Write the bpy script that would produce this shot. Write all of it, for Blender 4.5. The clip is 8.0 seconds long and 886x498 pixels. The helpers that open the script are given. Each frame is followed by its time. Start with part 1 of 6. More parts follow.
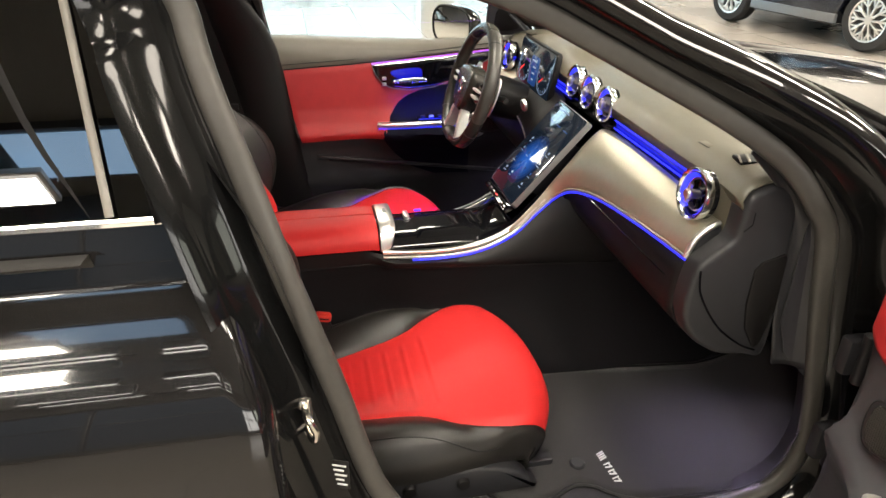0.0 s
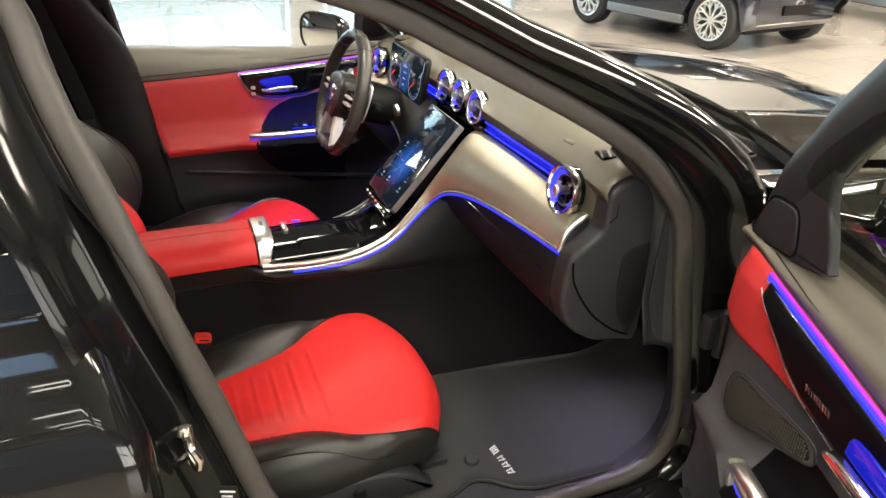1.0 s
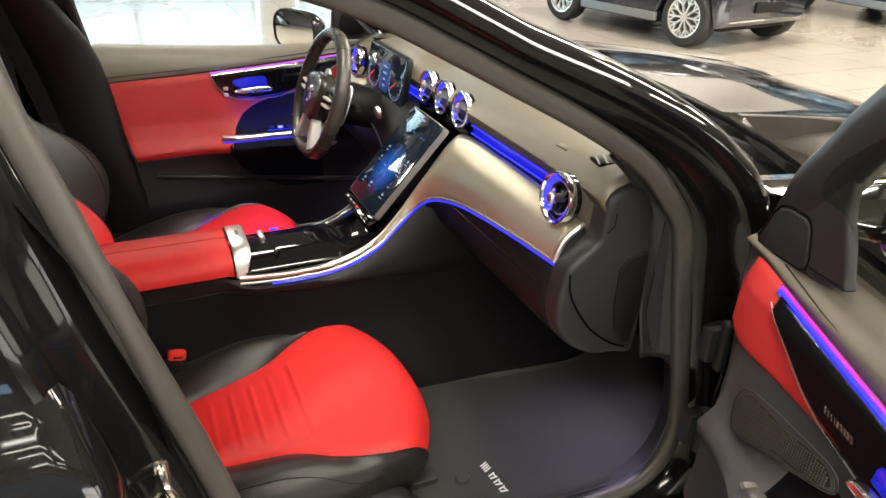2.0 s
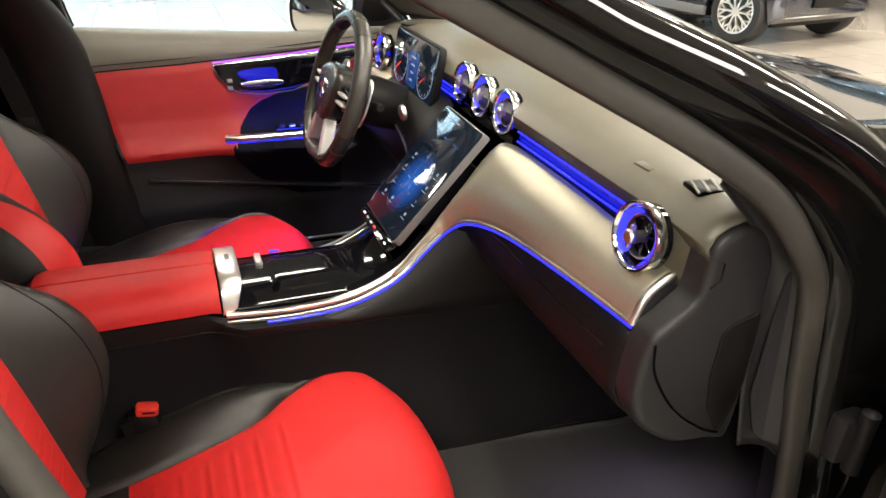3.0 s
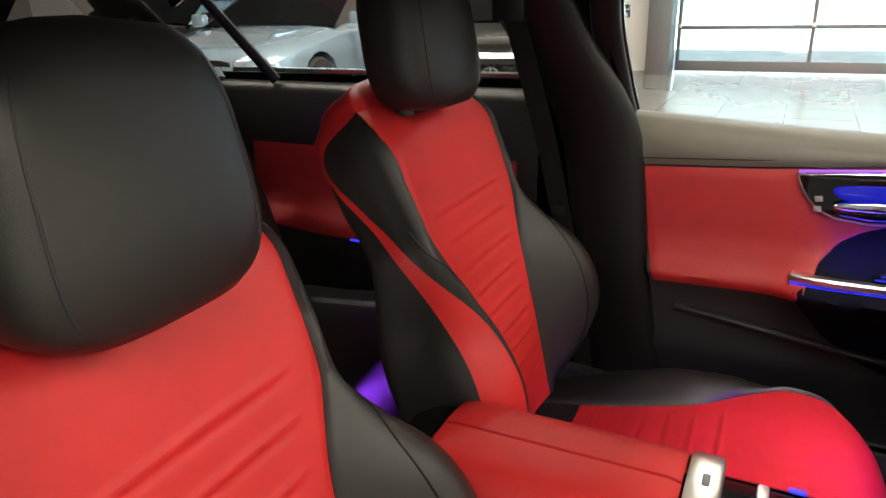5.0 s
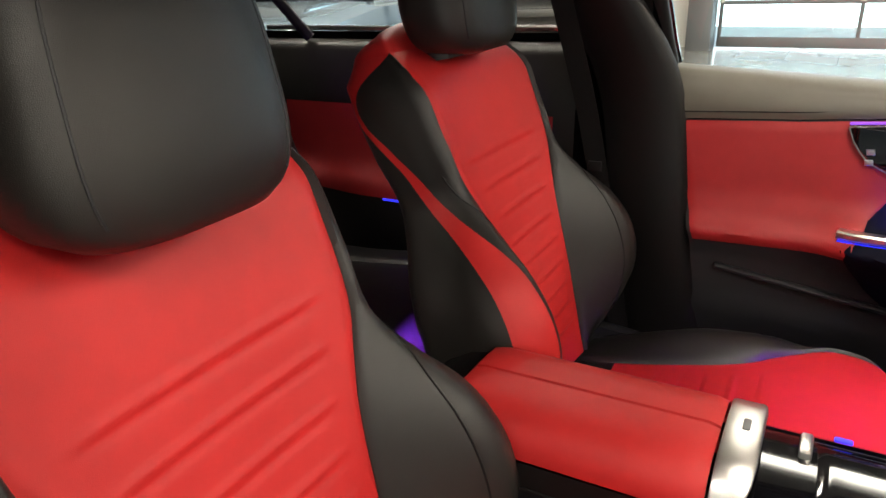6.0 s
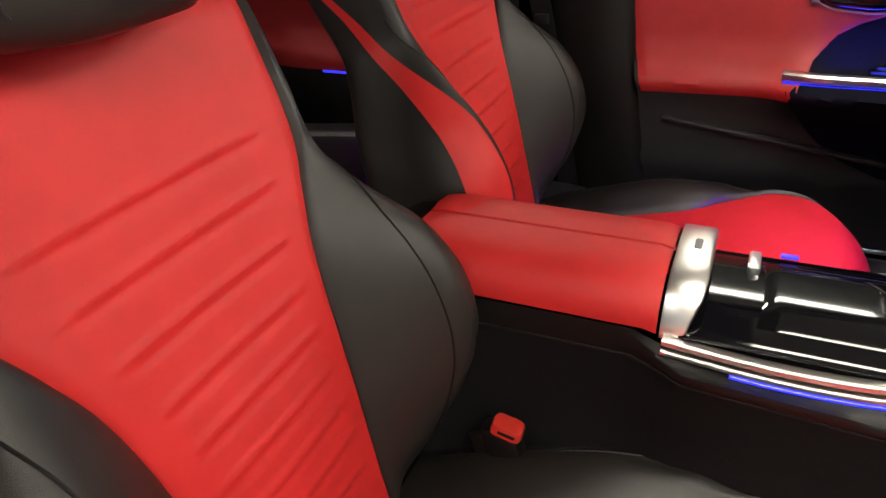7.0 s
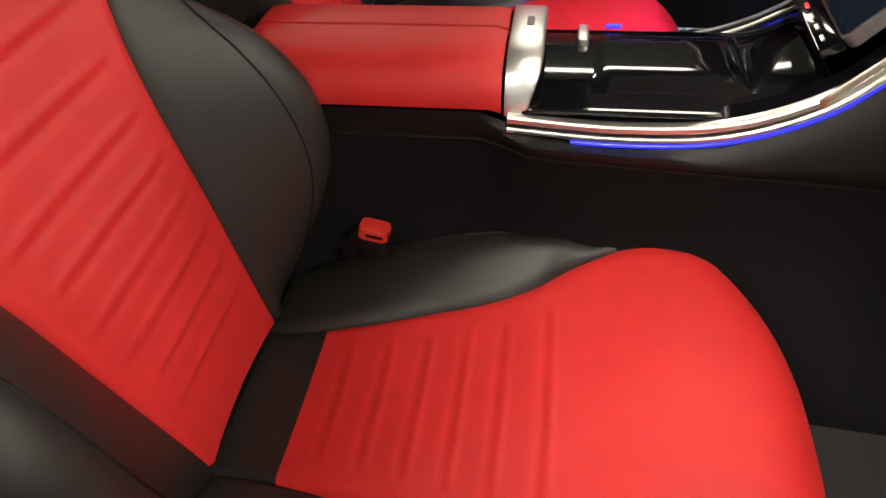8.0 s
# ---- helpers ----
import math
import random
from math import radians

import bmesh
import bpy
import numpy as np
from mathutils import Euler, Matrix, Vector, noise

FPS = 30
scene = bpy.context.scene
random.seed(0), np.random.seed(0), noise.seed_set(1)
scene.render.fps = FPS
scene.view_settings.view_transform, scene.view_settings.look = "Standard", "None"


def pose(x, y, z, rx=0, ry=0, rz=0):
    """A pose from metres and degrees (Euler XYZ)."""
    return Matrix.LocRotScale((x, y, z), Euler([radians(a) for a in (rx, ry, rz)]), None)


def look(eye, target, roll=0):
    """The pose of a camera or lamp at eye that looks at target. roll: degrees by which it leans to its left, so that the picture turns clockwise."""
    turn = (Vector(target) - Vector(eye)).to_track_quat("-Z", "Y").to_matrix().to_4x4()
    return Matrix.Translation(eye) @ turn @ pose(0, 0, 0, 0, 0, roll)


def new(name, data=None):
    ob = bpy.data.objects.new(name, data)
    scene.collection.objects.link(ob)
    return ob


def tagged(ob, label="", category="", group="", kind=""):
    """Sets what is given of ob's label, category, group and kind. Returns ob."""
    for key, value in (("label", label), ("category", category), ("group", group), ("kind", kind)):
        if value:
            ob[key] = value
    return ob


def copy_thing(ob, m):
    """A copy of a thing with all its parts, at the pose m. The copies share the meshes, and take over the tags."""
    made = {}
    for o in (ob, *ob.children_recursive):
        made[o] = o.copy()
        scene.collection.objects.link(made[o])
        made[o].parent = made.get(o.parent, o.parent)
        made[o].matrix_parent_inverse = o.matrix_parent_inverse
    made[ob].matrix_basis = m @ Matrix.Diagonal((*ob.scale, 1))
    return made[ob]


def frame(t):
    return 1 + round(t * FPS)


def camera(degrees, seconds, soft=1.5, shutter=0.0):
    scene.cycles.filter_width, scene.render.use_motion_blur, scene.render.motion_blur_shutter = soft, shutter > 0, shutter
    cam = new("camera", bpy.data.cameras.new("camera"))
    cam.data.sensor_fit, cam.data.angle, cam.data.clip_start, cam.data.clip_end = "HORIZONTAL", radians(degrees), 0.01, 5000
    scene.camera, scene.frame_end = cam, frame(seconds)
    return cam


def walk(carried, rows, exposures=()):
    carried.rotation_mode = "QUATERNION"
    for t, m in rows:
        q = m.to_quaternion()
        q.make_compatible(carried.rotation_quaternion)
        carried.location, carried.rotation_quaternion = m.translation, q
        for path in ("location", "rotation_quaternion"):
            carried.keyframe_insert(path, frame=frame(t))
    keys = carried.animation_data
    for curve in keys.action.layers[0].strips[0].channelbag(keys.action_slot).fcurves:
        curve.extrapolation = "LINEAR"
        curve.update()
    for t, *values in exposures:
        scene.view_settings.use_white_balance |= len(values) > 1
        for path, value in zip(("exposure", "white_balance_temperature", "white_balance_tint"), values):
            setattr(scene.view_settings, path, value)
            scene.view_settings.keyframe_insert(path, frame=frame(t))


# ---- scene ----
cam = camera(64.6, 8.0)
PATH = [
    (0, (-0.18, -1.652, 1.392), (0.198, 0.083, 0.472), 0.9),
    (0.5, (-0.157, -1.657, 1.4), (0.408, 0.03, 0.486), 1.2),
    (1, (-0.167, -1.655, 1.395), (0.519, -0.007, 0.493), 1.7),
    (1.5, (-0.183, -1.64, 1.404), (0.573, -0.023, 0.502), 2.1),
    (3, (-0.046, -1.276, 1.31), (0.631, 0.363, 0.386), 2.4),
    (3.5, (0.033, -1.058, 1.27), (0.317, 0.7, 0.361), 0.6),
    (4, (0.069, -0.874, 1.225), (-0.087, 0.927, 0.369), -0.5),
    (4.5, (0.066, -0.782, 1.211), (-0.501, 0.97, 0.432), -1.5),
    (5, (0.058, -0.746, 1.196), (-0.786, 0.932, 0.51), -1.7),
    (6.5, (0.056, -0.748, 1.095), (-0.861, 0.831, 0.279), -2.8),
    (7, (0.056, -0.759, 1.055), (-0.692, 0.81, 0.066), -3.3),
    (7.5, (0.057, -0.777, 1.024), (-0.468, 0.754, -0.151), -3.4),
    (8, (0.058, -0.795, 1.014), (-0.234, 0.644, -0.343), -4.1),
]
walk(cam, [(t, look(eye, target, roll)) for t, eye, target, roll in PATH], [(0, 0.10), (1.5, 0.08), (3, 0.06), (4, 0.0), (4.5, -.10), (5, -.22), (6.5, -.20), (7, -.20), (7.5, -.26), (8, -.34)])

# ---- light ----
world = bpy.data.worlds.new("World")
scene.world = world
world.use_nodes = True
wn = world.node_tree
sky = wn.nodes.new("ShaderNodeTexSky")
sky.sky_type = "NISHITA"
sky.sun_disc = False
sky.sun_elevation, sky.sun_rotation = radians(38), radians(60)
wn.links.new(sky.outputs[0], wn.nodes["Background"].inputs[0])
wn.nodes["Background"].inputs[1].default_value = 0.10
scene.view_settings.exposure = 0.0


def area_lamp(name, eye, target, sx, sy, watts, color, spread=180):
    data = bpy.data.lights.new(name, "AREA")
    data.shape, data.size, data.size_y, data.energy, data.color = "RECTANGLE", sx, sy, watts, color
    data.spread = radians(spread)
    ob = new(name, data)
    ob.matrix_world = look(eye, target)
    return ob


# showroom ceiling lights; those at x .62 and 11.2 are added as fill
WARM = (1.0, 0.90, 0.76)
LAMPS = ((-3.4, -6.3, 1.6, .5, 300), (-1.6, -3.1, 2.4, .5, 210), (2.4, -3.4, 2.4, 1.3, 255), (5.6, -3.2, 2.2, .6, 260), (-2.8, 1.2, 2.2, .5, 120), (.62, -.35, .8, 1.9, 165),
         (5.4, .6, 2.4, .8, 300), (6.0, 4.6, 2.4, .7, 360), (9.6, 1.5, 2.4, .8, 560), (11.2, 8.7, 2.4, .5, 100), (.25, 5.4, 2.2, .5, 110), (-3.0, 5.4, 2.2, .6, 340))
for lx, ly, lw, ld, watts in LAMPS:
    area_lamp("ceiling_lamp", (lx, ly, 4.25), (lx, ly, 0), lw, ld, watts, WARM)

# daylight through the shop window
area_lamp("window_daylight", (5.4, -8.85, 2.1), (2.0, 0, 1.2), 6.4, 2.8, 650, (1.0, 0.95, 0.88))

# ---- materials ----
def node_mat(name, color, rough=0.5, metal=0.0, coat=0.0, spec=0.5, var=0.12, scale=40.0, bump=0.0, bscale=400.0,
             emit=None, power=0.0, rvar=0.08, kind="NOISE", big=3.0, sheen=0.0):
    m = bpy.data.materials.new(name)
    m.use_nodes = True
    t = m.node_tree
    b = t.nodes["Principled BSDF"]
    b.inputs["Base Color"].default_value = (*color, 1)
    b.inputs["Roughness"].default_value = rough
    b.inputs["Metallic"].default_value = metal
    b.inputs["Coat Weight"].default_value = coat
    b.inputs["Coat Roughness"].default_value = 0.03
    b.inputs["Specular IOR Level"].default_value = spec
    b.inputs["Sheen Weight"].default_value = sheen
    tc = t.nodes.new("ShaderNodeTexCoord")
    if var > 0:
        n1, n2 = t.nodes.new("ShaderNodeTexNoise"), t.nodes.new("ShaderNodeTexNoise")
        n1.inputs["Scale"].default_value, n2.inputs["Scale"].default_value = scale, big
        n1.inputs["Detail"].default_value = 4
        add = t.nodes.new("ShaderNodeMath")
        add.operation = "ADD"
        mr = t.nodes.new("ShaderNodeMapRange")
        mr.inputs["From Min"].default_value, mr.inputs["From Max"].default_value = 0.6, 1.4
        mr.inputs["To Min"].default_value, mr.inputs["To Max"].default_value = 1 - var, 1 + var
        mix = t.nodes.new("ShaderNodeVectorMath")
        mix.operation = "SCALE"
        mix.inputs[0].default_value = color
        for n in (n1, n2):
            t.links.new(tc.outputs["Object"], n.inputs["Vector"])
        t.links.new(n1.outputs["Fac"], add.inputs[0])
        t.links.new(n2.outputs["Fac"], add.inputs[1])
        t.links.new(add.outputs[0], mr.inputs["Value"])
        t.links.new(mr.outputs[0], mix.inputs["Scale"])
        t.links.new(mix.outputs[0], b.inputs["Base Color"])
        if rvar > 0:
            r = t.nodes.new("ShaderNodeMapRange")
            r.inputs["From Min"].default_value, r.inputs["From Max"].default_value = 0.3, 0.7
            r.inputs["To Min"].default_value, r.inputs["To Max"].default_value = max(0.02, rough - rvar), rough + rvar
            t.links.new(n2.outputs["Fac"], r.inputs["Value"])
            t.links.new(r.outputs[0], b.inputs["Roughness"])
    if bump > 0:
        if kind == "VORONOI":
            v = t.nodes.new("ShaderNodeTexVoronoi")
            v.feature = "DISTANCE_TO_EDGE"
            out = v.outputs["Distance"]
        else:
            v = t.nodes.new("ShaderNodeTexNoise")
            v.inputs["Detail"].default_value = 3
            out = v.outputs["Fac"]
        v.inputs["Scale"].default_value = bscale
        bp = t.nodes.new("ShaderNodeBump")
        bp.inputs["Strength"].default_value, bp.inputs["Distance"].default_value = bump, 0.001
        t.links.new(tc.outputs["Object"], v.inputs["Vector"])
        t.links.new(out, bp.inputs["Height"])
        t.links.new(bp.outputs[0], b.inputs["Normal"])
    if emit:
        b.inputs["Emission Color"].default_value = (*emit, 1)
        b.inputs["Emission Strength"].default_value = power
    return m


def glass_mat(name, tint, ior=1.45):
    m = bpy.data.materials.new(name)
    m.use_nodes = True
    t = m.node_tree
    t.nodes.remove(t.nodes["Principled BSDF"])
    tr, gl, mx, fr = (t.nodes.new("ShaderNodeBsdfTransparent"), t.nodes.new("ShaderNodeBsdfGlossy"),
                      t.nodes.new("ShaderNodeMixShader"), t.nodes.new("ShaderNodeLayerWeight"))
    tr.inputs[0].default_value = (*tint, 1)
    gl.inputs["Roughness"].default_value = 0.01
    fr.inputs["Blend"].default_value = 0.5
    pw, sc = t.nodes.new("ShaderNodeMath"), t.nodes.new("ShaderNodeMath")
    pw.operation, sc.operation = "POWER", "MULTIPLY_ADD"
    pw.inputs[1].default_value = 5.0
    base = 2 * ((ior - 1) / (ior + 1)) ** 2
    sc.inputs[1].default_value, sc.inputs[2].default_value = 1 - base, base
    t.links.new(fr.outputs["Facing"], pw.inputs[0])
    t.links.new(pw.outputs[0], sc.inputs[0])
    t.links.new(sc.outputs[0], mx.inputs[0])
    t.links.new(tr.outputs[0], mx.inputs[1])
    t.links.new(gl.outputs[0], mx.inputs[2])
    t.links.new(mx.outputs[0], t.nodes["Material Output"].inputs[0])
    return m


RED = node_mat("red_leather", (0.48, 0.019, 0.019), 0.48, spec=.32, var=0.10, scale=30, bump=0.25, bscale=900, kind="VORONOI", rvar=0.06)
RED_DOOR = node_mat("red_door_leather", (0.38, 0.020, 0.022), 0.45, var=0.10, scale=30, bump=0.25, bscale=900, kind="VORONOI")
BLACK_LEATHER = node_mat("black_leather", (0.0155, 0.0142, 0.0128), 0.38, spec=.40, var=0.15, scale=30, bump=0.3, bscale=800, kind="VORONOI")
DASH = node_mat("dash_skin", (0.088, 0.081, 0.060), 0.42, var=0.10, scale=25, bump=0.25, bscale=700, kind="VORONOI")
PLASTIC = node_mat("soft_black_plastic", (0.0065, 0.006, 0.006), 0.48, spec=.22, var=0.12, scale=60, bump=0.2, bscale=1200)
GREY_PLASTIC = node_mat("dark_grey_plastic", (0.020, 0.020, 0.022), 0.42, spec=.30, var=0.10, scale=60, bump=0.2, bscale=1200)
RUBBER = node_mat("rubber_seal", (0.047, 0.044, 0.039), 0.45, spec=.3, var=0.15, scale=50, bump=0.15, bscale=500)
CARPET = node_mat("carpet", (0.019, 0.0178, 0.0215), 0.95, var=0.35, scale=500, bump=1.0, bscale=900, sheen=0.12, spec=0.1)
# cabin carpet darkened to near black: the shade beside the console, as colour
SHADED_CARPET = node_mat("shaded_carpet", (0.0075, 0.007, 0.0078), 0.95, var=0.35, scale=500, bump=1.0, bscale=900, spec=0.08)
MAT_CARPET = node_mat("mat_velour", (0.020, 0.019, 0.0195), 0.9, var=0.3, scale=600, bump=1.0, bscale=1000, sheen=0.15, spec=0.1)
GLOSS = node_mat("gloss_black", (0.003, 0.003, 0.004), 0.06, var=0.0)
BLACK_TRIM = node_mat("black_trim", (0.003, 0.003, 0.004), 0.34, spec=.08, var=0.0)
POCKET = node_mat("pocket_lining", (0.006, 0.006, 0.014), 0.6, spec=.04, var=0.1, scale=60)
PILLAR_TRIM = node_mat("taupe_pillar_fabric", (0.060, 0.053, 0.044), 0.85, spec=.2, var=.2, scale=400, bump=.5, bscale=900)
# pale tone for reflections that are drawn as solid strips
REFLECTION_STRIP = node_mat("pale_reflection_strip", (0.15, 0.14, 0.12), 0.4, var=0.08)
# black leather made paler, so the colour carries the strong light on the pads
LIT_BELT_LEATHER = node_mat("lit_belt_leather", (0.105, 0.096, 0.078), 0.40, var=0.10, scale=25, bump=0.25, bscale=700, kind="VORONOI")
PAINT = node_mat("black_metallic_paint", (0.006, 0.0055, 0.0055), 0.12, spec=.1, var=0.2, scale=300, coat=.65, rvar=0.03)
BODY_PAINT = node_mat("deep_black_clearcoat_paint", (0.006, 0.0055, 0.0055), 0.10, spec=.5, var=0.06, scale=40, coat=1.0, rvar=0.0)
# door plastic with the light on the open door's card put into its colour
LIT_DOOR_PLASTIC = node_mat("lit_door_card_plastic", (0.050, 0.050, 0.054), 0.5, spec=.3, var=.12, scale=60, bump=.25, bscale=1100)
WHEEL_LEATHER = node_mat("smooth_wheel_leather", (0.030, 0.028, 0.024), 0.27, var=.12, scale=40, bump=.2, bscale=900, kind="VORONOI")
JAMB = node_mat("black_jamb_paint", (0.004, 0.004, 0.004), 0.16, spec=.1, var=0.2, scale=300, coat=.25, rvar=0.03)
# pale blue-grey that stands for bright reflections on a parked car's body
REFLECTION_PAINT = node_mat("pale_reflection_paint", (0.30, 0.39, 0.47), 0.2, metal=.4, var=0.1, scale=300, coat=1.0, rvar=0.03)
PAINT_BLUE = node_mat("dark_blue_paint", (0.012, 0.014, 0.022), 0.14, var=0.2, scale=300, coat=1.0, rvar=0.03)
CHROME = node_mat("chrome", (0.82, 0.82, 0.82), 0.14, metal=1.0, var=0.05, scale=20, rvar=0.02)
SATIN = node_mat("satin_aluminium", (0.78, 0.76, 0.72), 0.32, metal=1.0, var=0.06, scale=60, rvar=0.04)
SILVER_SWITCH = node_mat("silver_switch_paint", (0.66, 0.65, 0.63), 0.36, metal=.35, var=0.06, scale=60, rvar=0.04)
SILVER_TRIM = node_mat("brushed_trim", (0.53, 0.50, 0.395), 0.36, metal=0.80, var=0.06, scale=90, bump=0.05, bscale=600, rvar=.03)
STEEL = node_mat("zinc_steel", (0.6, 0.56, 0.5), 0.3, metal=1.0, var=0.15, scale=60)
BLUE_GLOW = node_mat("blue_ambient_light", (0.01, 0.01, 0.3), 0.3, var=0, emit=(0.03, 0.035, 1.0), power=1.8)
BLUE_DIM = node_mat("blue_lit_panel", (0.005, 0.006, 0.08), 0.12, var=0, emit=(0.012, 0.016, 0.8), power=0.55, coat=0.2)
VIOLET_GLOW = node_mat("violet_ambient_light", (0.1, 0.01, 0.3), 0.3, var=0, emit=(0.42, 0.12, 1.0), power=1.1)
MAGENTA_GLOW = node_mat("magenta_ambient_light", (0.1, 0.01, 0.3), 0.3, var=0, emit=(0.60, 0.02, 0.9), power=0.8)
SCREEN = node_mat("display_glass", (0.006, 0.008, 0.012), 0.08, var=0, emit=(0.02, 0.05, 0.10), power=0.12, coat=0.4)
SCREEN_GLOW = [node_mat("display_glow", (0.006, 0.01, 0.02), 0.08, var=0, emit=(0.02, 0.14, 0.62), power=.06 + .12 * q) for q in range(7)]
SCREEN_BLUE = node_mat("display_blue", (0.01, 0.02, 0.05), 0.1, var=0, emit=(0.03, 0.18, 0.75), power=0.22)
SCREEN_WHITE = node_mat("display_white", (0.05, 0.05, 0.05), 0.1, var=0, emit=(0.45, 0.65, 1.0), power=0.45)
SCREEN_RED = node_mat("display_red", (0.05, 0.01, 0.01), 0.1, var=0, emit=(1.0, 0.05, 0.04), power=1.5)
MIRROR = node_mat("mirror_glass", (0.9, 0.92, 0.92), 0.01, metal=1.0, var=0)
WHITE_MARK = node_mat("white_print", (0.55, 0.55, 0.55), 0.5, var=0.05)
RED_PLASTIC = node_mat("red_plastic", (.5, .03, .02), .4, var=.05)
BELT = node_mat("belt_webbing", (0.008, 0.0075, 0.0075), 0.7, spec=.12, var=0.2, scale=200, bump=0.6, bscale=700)
GLASS = glass_mat("clear_glass", (0.93, 0.97, 0.96))
SIDE_GLASS = glass_mat("green_tinted_glass", (0.62, 0.66, 0.60), 1.16)
TINTED = glass_mat("tinted_glass", (0.006, 0.0065, 0.007), 1.5)
TYRE = node_mat("tyre_rubber", (0.02, 0.02, 0.02), 0.8, var=0.2, scale=80, bump=0.3, bscale=200)
FLOOR = node_mat("polished_floor", (0.38, 0.345, 0.30), 0.20, var=0.05, scale=8, big=0.7, rvar=0.012)
GREY_WALL = node_mat("grey_wall_paint", (0.20, 0.19, 0.18), 0.7, var=0.06, scale=12, big=0.5)
WALL = node_mat("white_wall_paint", (0.72, 0.70, 0.66), 0.7, var=0.05, scale=12, big=0.5)
CEILING = node_mat("ceiling_paint", (0.20, 0.19, 0.17), 0.8, var=0.1, scale=8, big=0.5)
FRAME = node_mat("grey_aluminium_frame", (0.16, 0.165, 0.17), 0.45, metal=0.4, var=0.08)
LAMP_WHITE = node_mat("lamp_diffuser", (0.8, 0.8, 0.8), 0.4, var=0, emit=(1.0, 0.93, 0.82), power=7.0)
STRIP_WHITE = node_mat("strip_tube", (0.8, 0.8, 0.8), 0.4, var=0, emit=(1.0, 0.95, 0.86), power=30.0)
SKY_PANE = node_mat("daylit_pane", (0.5, 0.6, 0.7), 0.3, var=0, emit=(0.42, 0.68, 1.0), power=5.0)
HEADLAMP = node_mat("headlamp_lens", (0.45, 0.5, 0.55), 0.06, metal=0.6, var=0.3, scale=30, coat=1.0)


def add_joints(m, size, depth):
    """Fine darker joints between square floor tiles."""
    t = m.node_tree
    b = t.nodes["Principled BSDF"]
    src = b.inputs["Base Color"].links[0].from_socket
    tc, br, mx = t.nodes.new("ShaderNodeTexCoord"), t.nodes.new("ShaderNodeTexBrick"), t.nodes.new("ShaderNodeVectorMath")
    br.offset, br.squash = 0.0, 1.0
    for key, val in (("Scale", 1.0), ("Brick Width", size), ("Row Height", size), ("Mortar Size", .004), ("Mortar Smooth", .2)):
        br.inputs[key].default_value = val
    br.inputs["Color1"].default_value, br.inputs["Color2"].default_value = (1, 1, 1, 1), (.95, .95, .95, 1)
    br.inputs["Mortar"].default_value = (depth, depth, depth, 1)
    mx.operation = "MULTIPLY"
    t.links.new(tc.outputs["Object"], br.inputs["Vector"])
    t.links.new(src, mx.inputs[0])
    t.links.new(br.outputs["Color"], mx.inputs[1])
    t.links.new(mx.outputs[0], b.inputs["Base Color"])


add_joints(FLOOR, .6, .62)


# ---- building helpers ----
def cr(pts, n=8, closed=False):
    """Smooth curve through the points."""
    p = np.array(pts, float)
    k = len(p)
    out = []
    for i in range(k if closed else k - 1):
        if closed:
            a, b, c, d = p[(i - 1) % k], p[i], p[(i + 1) % k], p[(i + 2) % k]
        else:
            a, b, c, d = p[max(i - 1, 0)], p[i], p[i + 1], p[min(i + 2, k - 1)]
        for j in range(n):
            t = j / n
            out.append(0.5 * (2 * b + (c - a) * t + (2 * a - 5 * b + 4 * c - d) * t * t + (3 * b - a - 3 * c + d) * t ** 3))
    if not closed:
        out.append(p[-1])
    return np.array(out)


def even(curve, n):
    """n points at even steps along the curve."""
    c = np.array(curve, float)
    d = np.r_[0, np.cumsum(np.linalg.norm(np.diff(c, axis=0), axis=1))]
    s = np.linspace(0, d[-1], n)
    return np.stack([np.interp(s, d, c[:, i]) for i in range(c.shape[1])], 1)


def lerp_table(x, xs, ys):
    """Smooth cubic look-up through the table."""
    n = len(xs)
    if x <= xs[0]:
        return ys[0]
    if x >= xs[-1]:
        return ys[-1]
    i = max(k for k in range(n - 1) if xs[k] <= x)

    def slope(k):
        if k == 0 or k == n - 1:
            a, b = (0, 1) if k == 0 else (n - 2, n - 1)
            return (ys[b] - ys[a]) / (xs[b] - xs[a])
        l, r = (ys[k] - ys[k - 1]) / (xs[k] - xs[k - 1]), (ys[k + 1] - ys[k]) / (xs[k + 1] - xs[k])
        return 0.5 * (l + r)
    h = xs[i + 1] - xs[i]
    t = (x - xs[i]) / h
    return ((2 * t ** 3 - 3 * t * t + 1) * ys[i] + (t ** 3 - 2 * t * t + t) * h * slope(i)
            + (-2 * t ** 3 + 3 * t * t) * ys[i + 1] + (t ** 3 - t * t) * h * slope(i + 1))


def grid(rows, close_u=False, close_v=False, flip=False):
    g = np.array(rows, float)
    r, c = g.shape[:2]
    f = []
    for i in range(r if close_u else r - 1):
        for j in range(c if close_v else c - 1):
            a, b = i * c + j, i * c + (j + 1) % c
            d, e = ((i + 1) % r) * c + j, ((i + 1) % r) * c + (j + 1) % c
            f.append((a, d, e, b) if flip else (a, b, e, d))
    return g.reshape(-1, 3), f


def capped(rows, close_v=True):
    v, f = grid(rows, False, close_v)
    r, c = len(rows), len(rows[0])
    return v, f + [tuple(range(c))[::-1], tuple(range((r - 1) * c, r * c))]


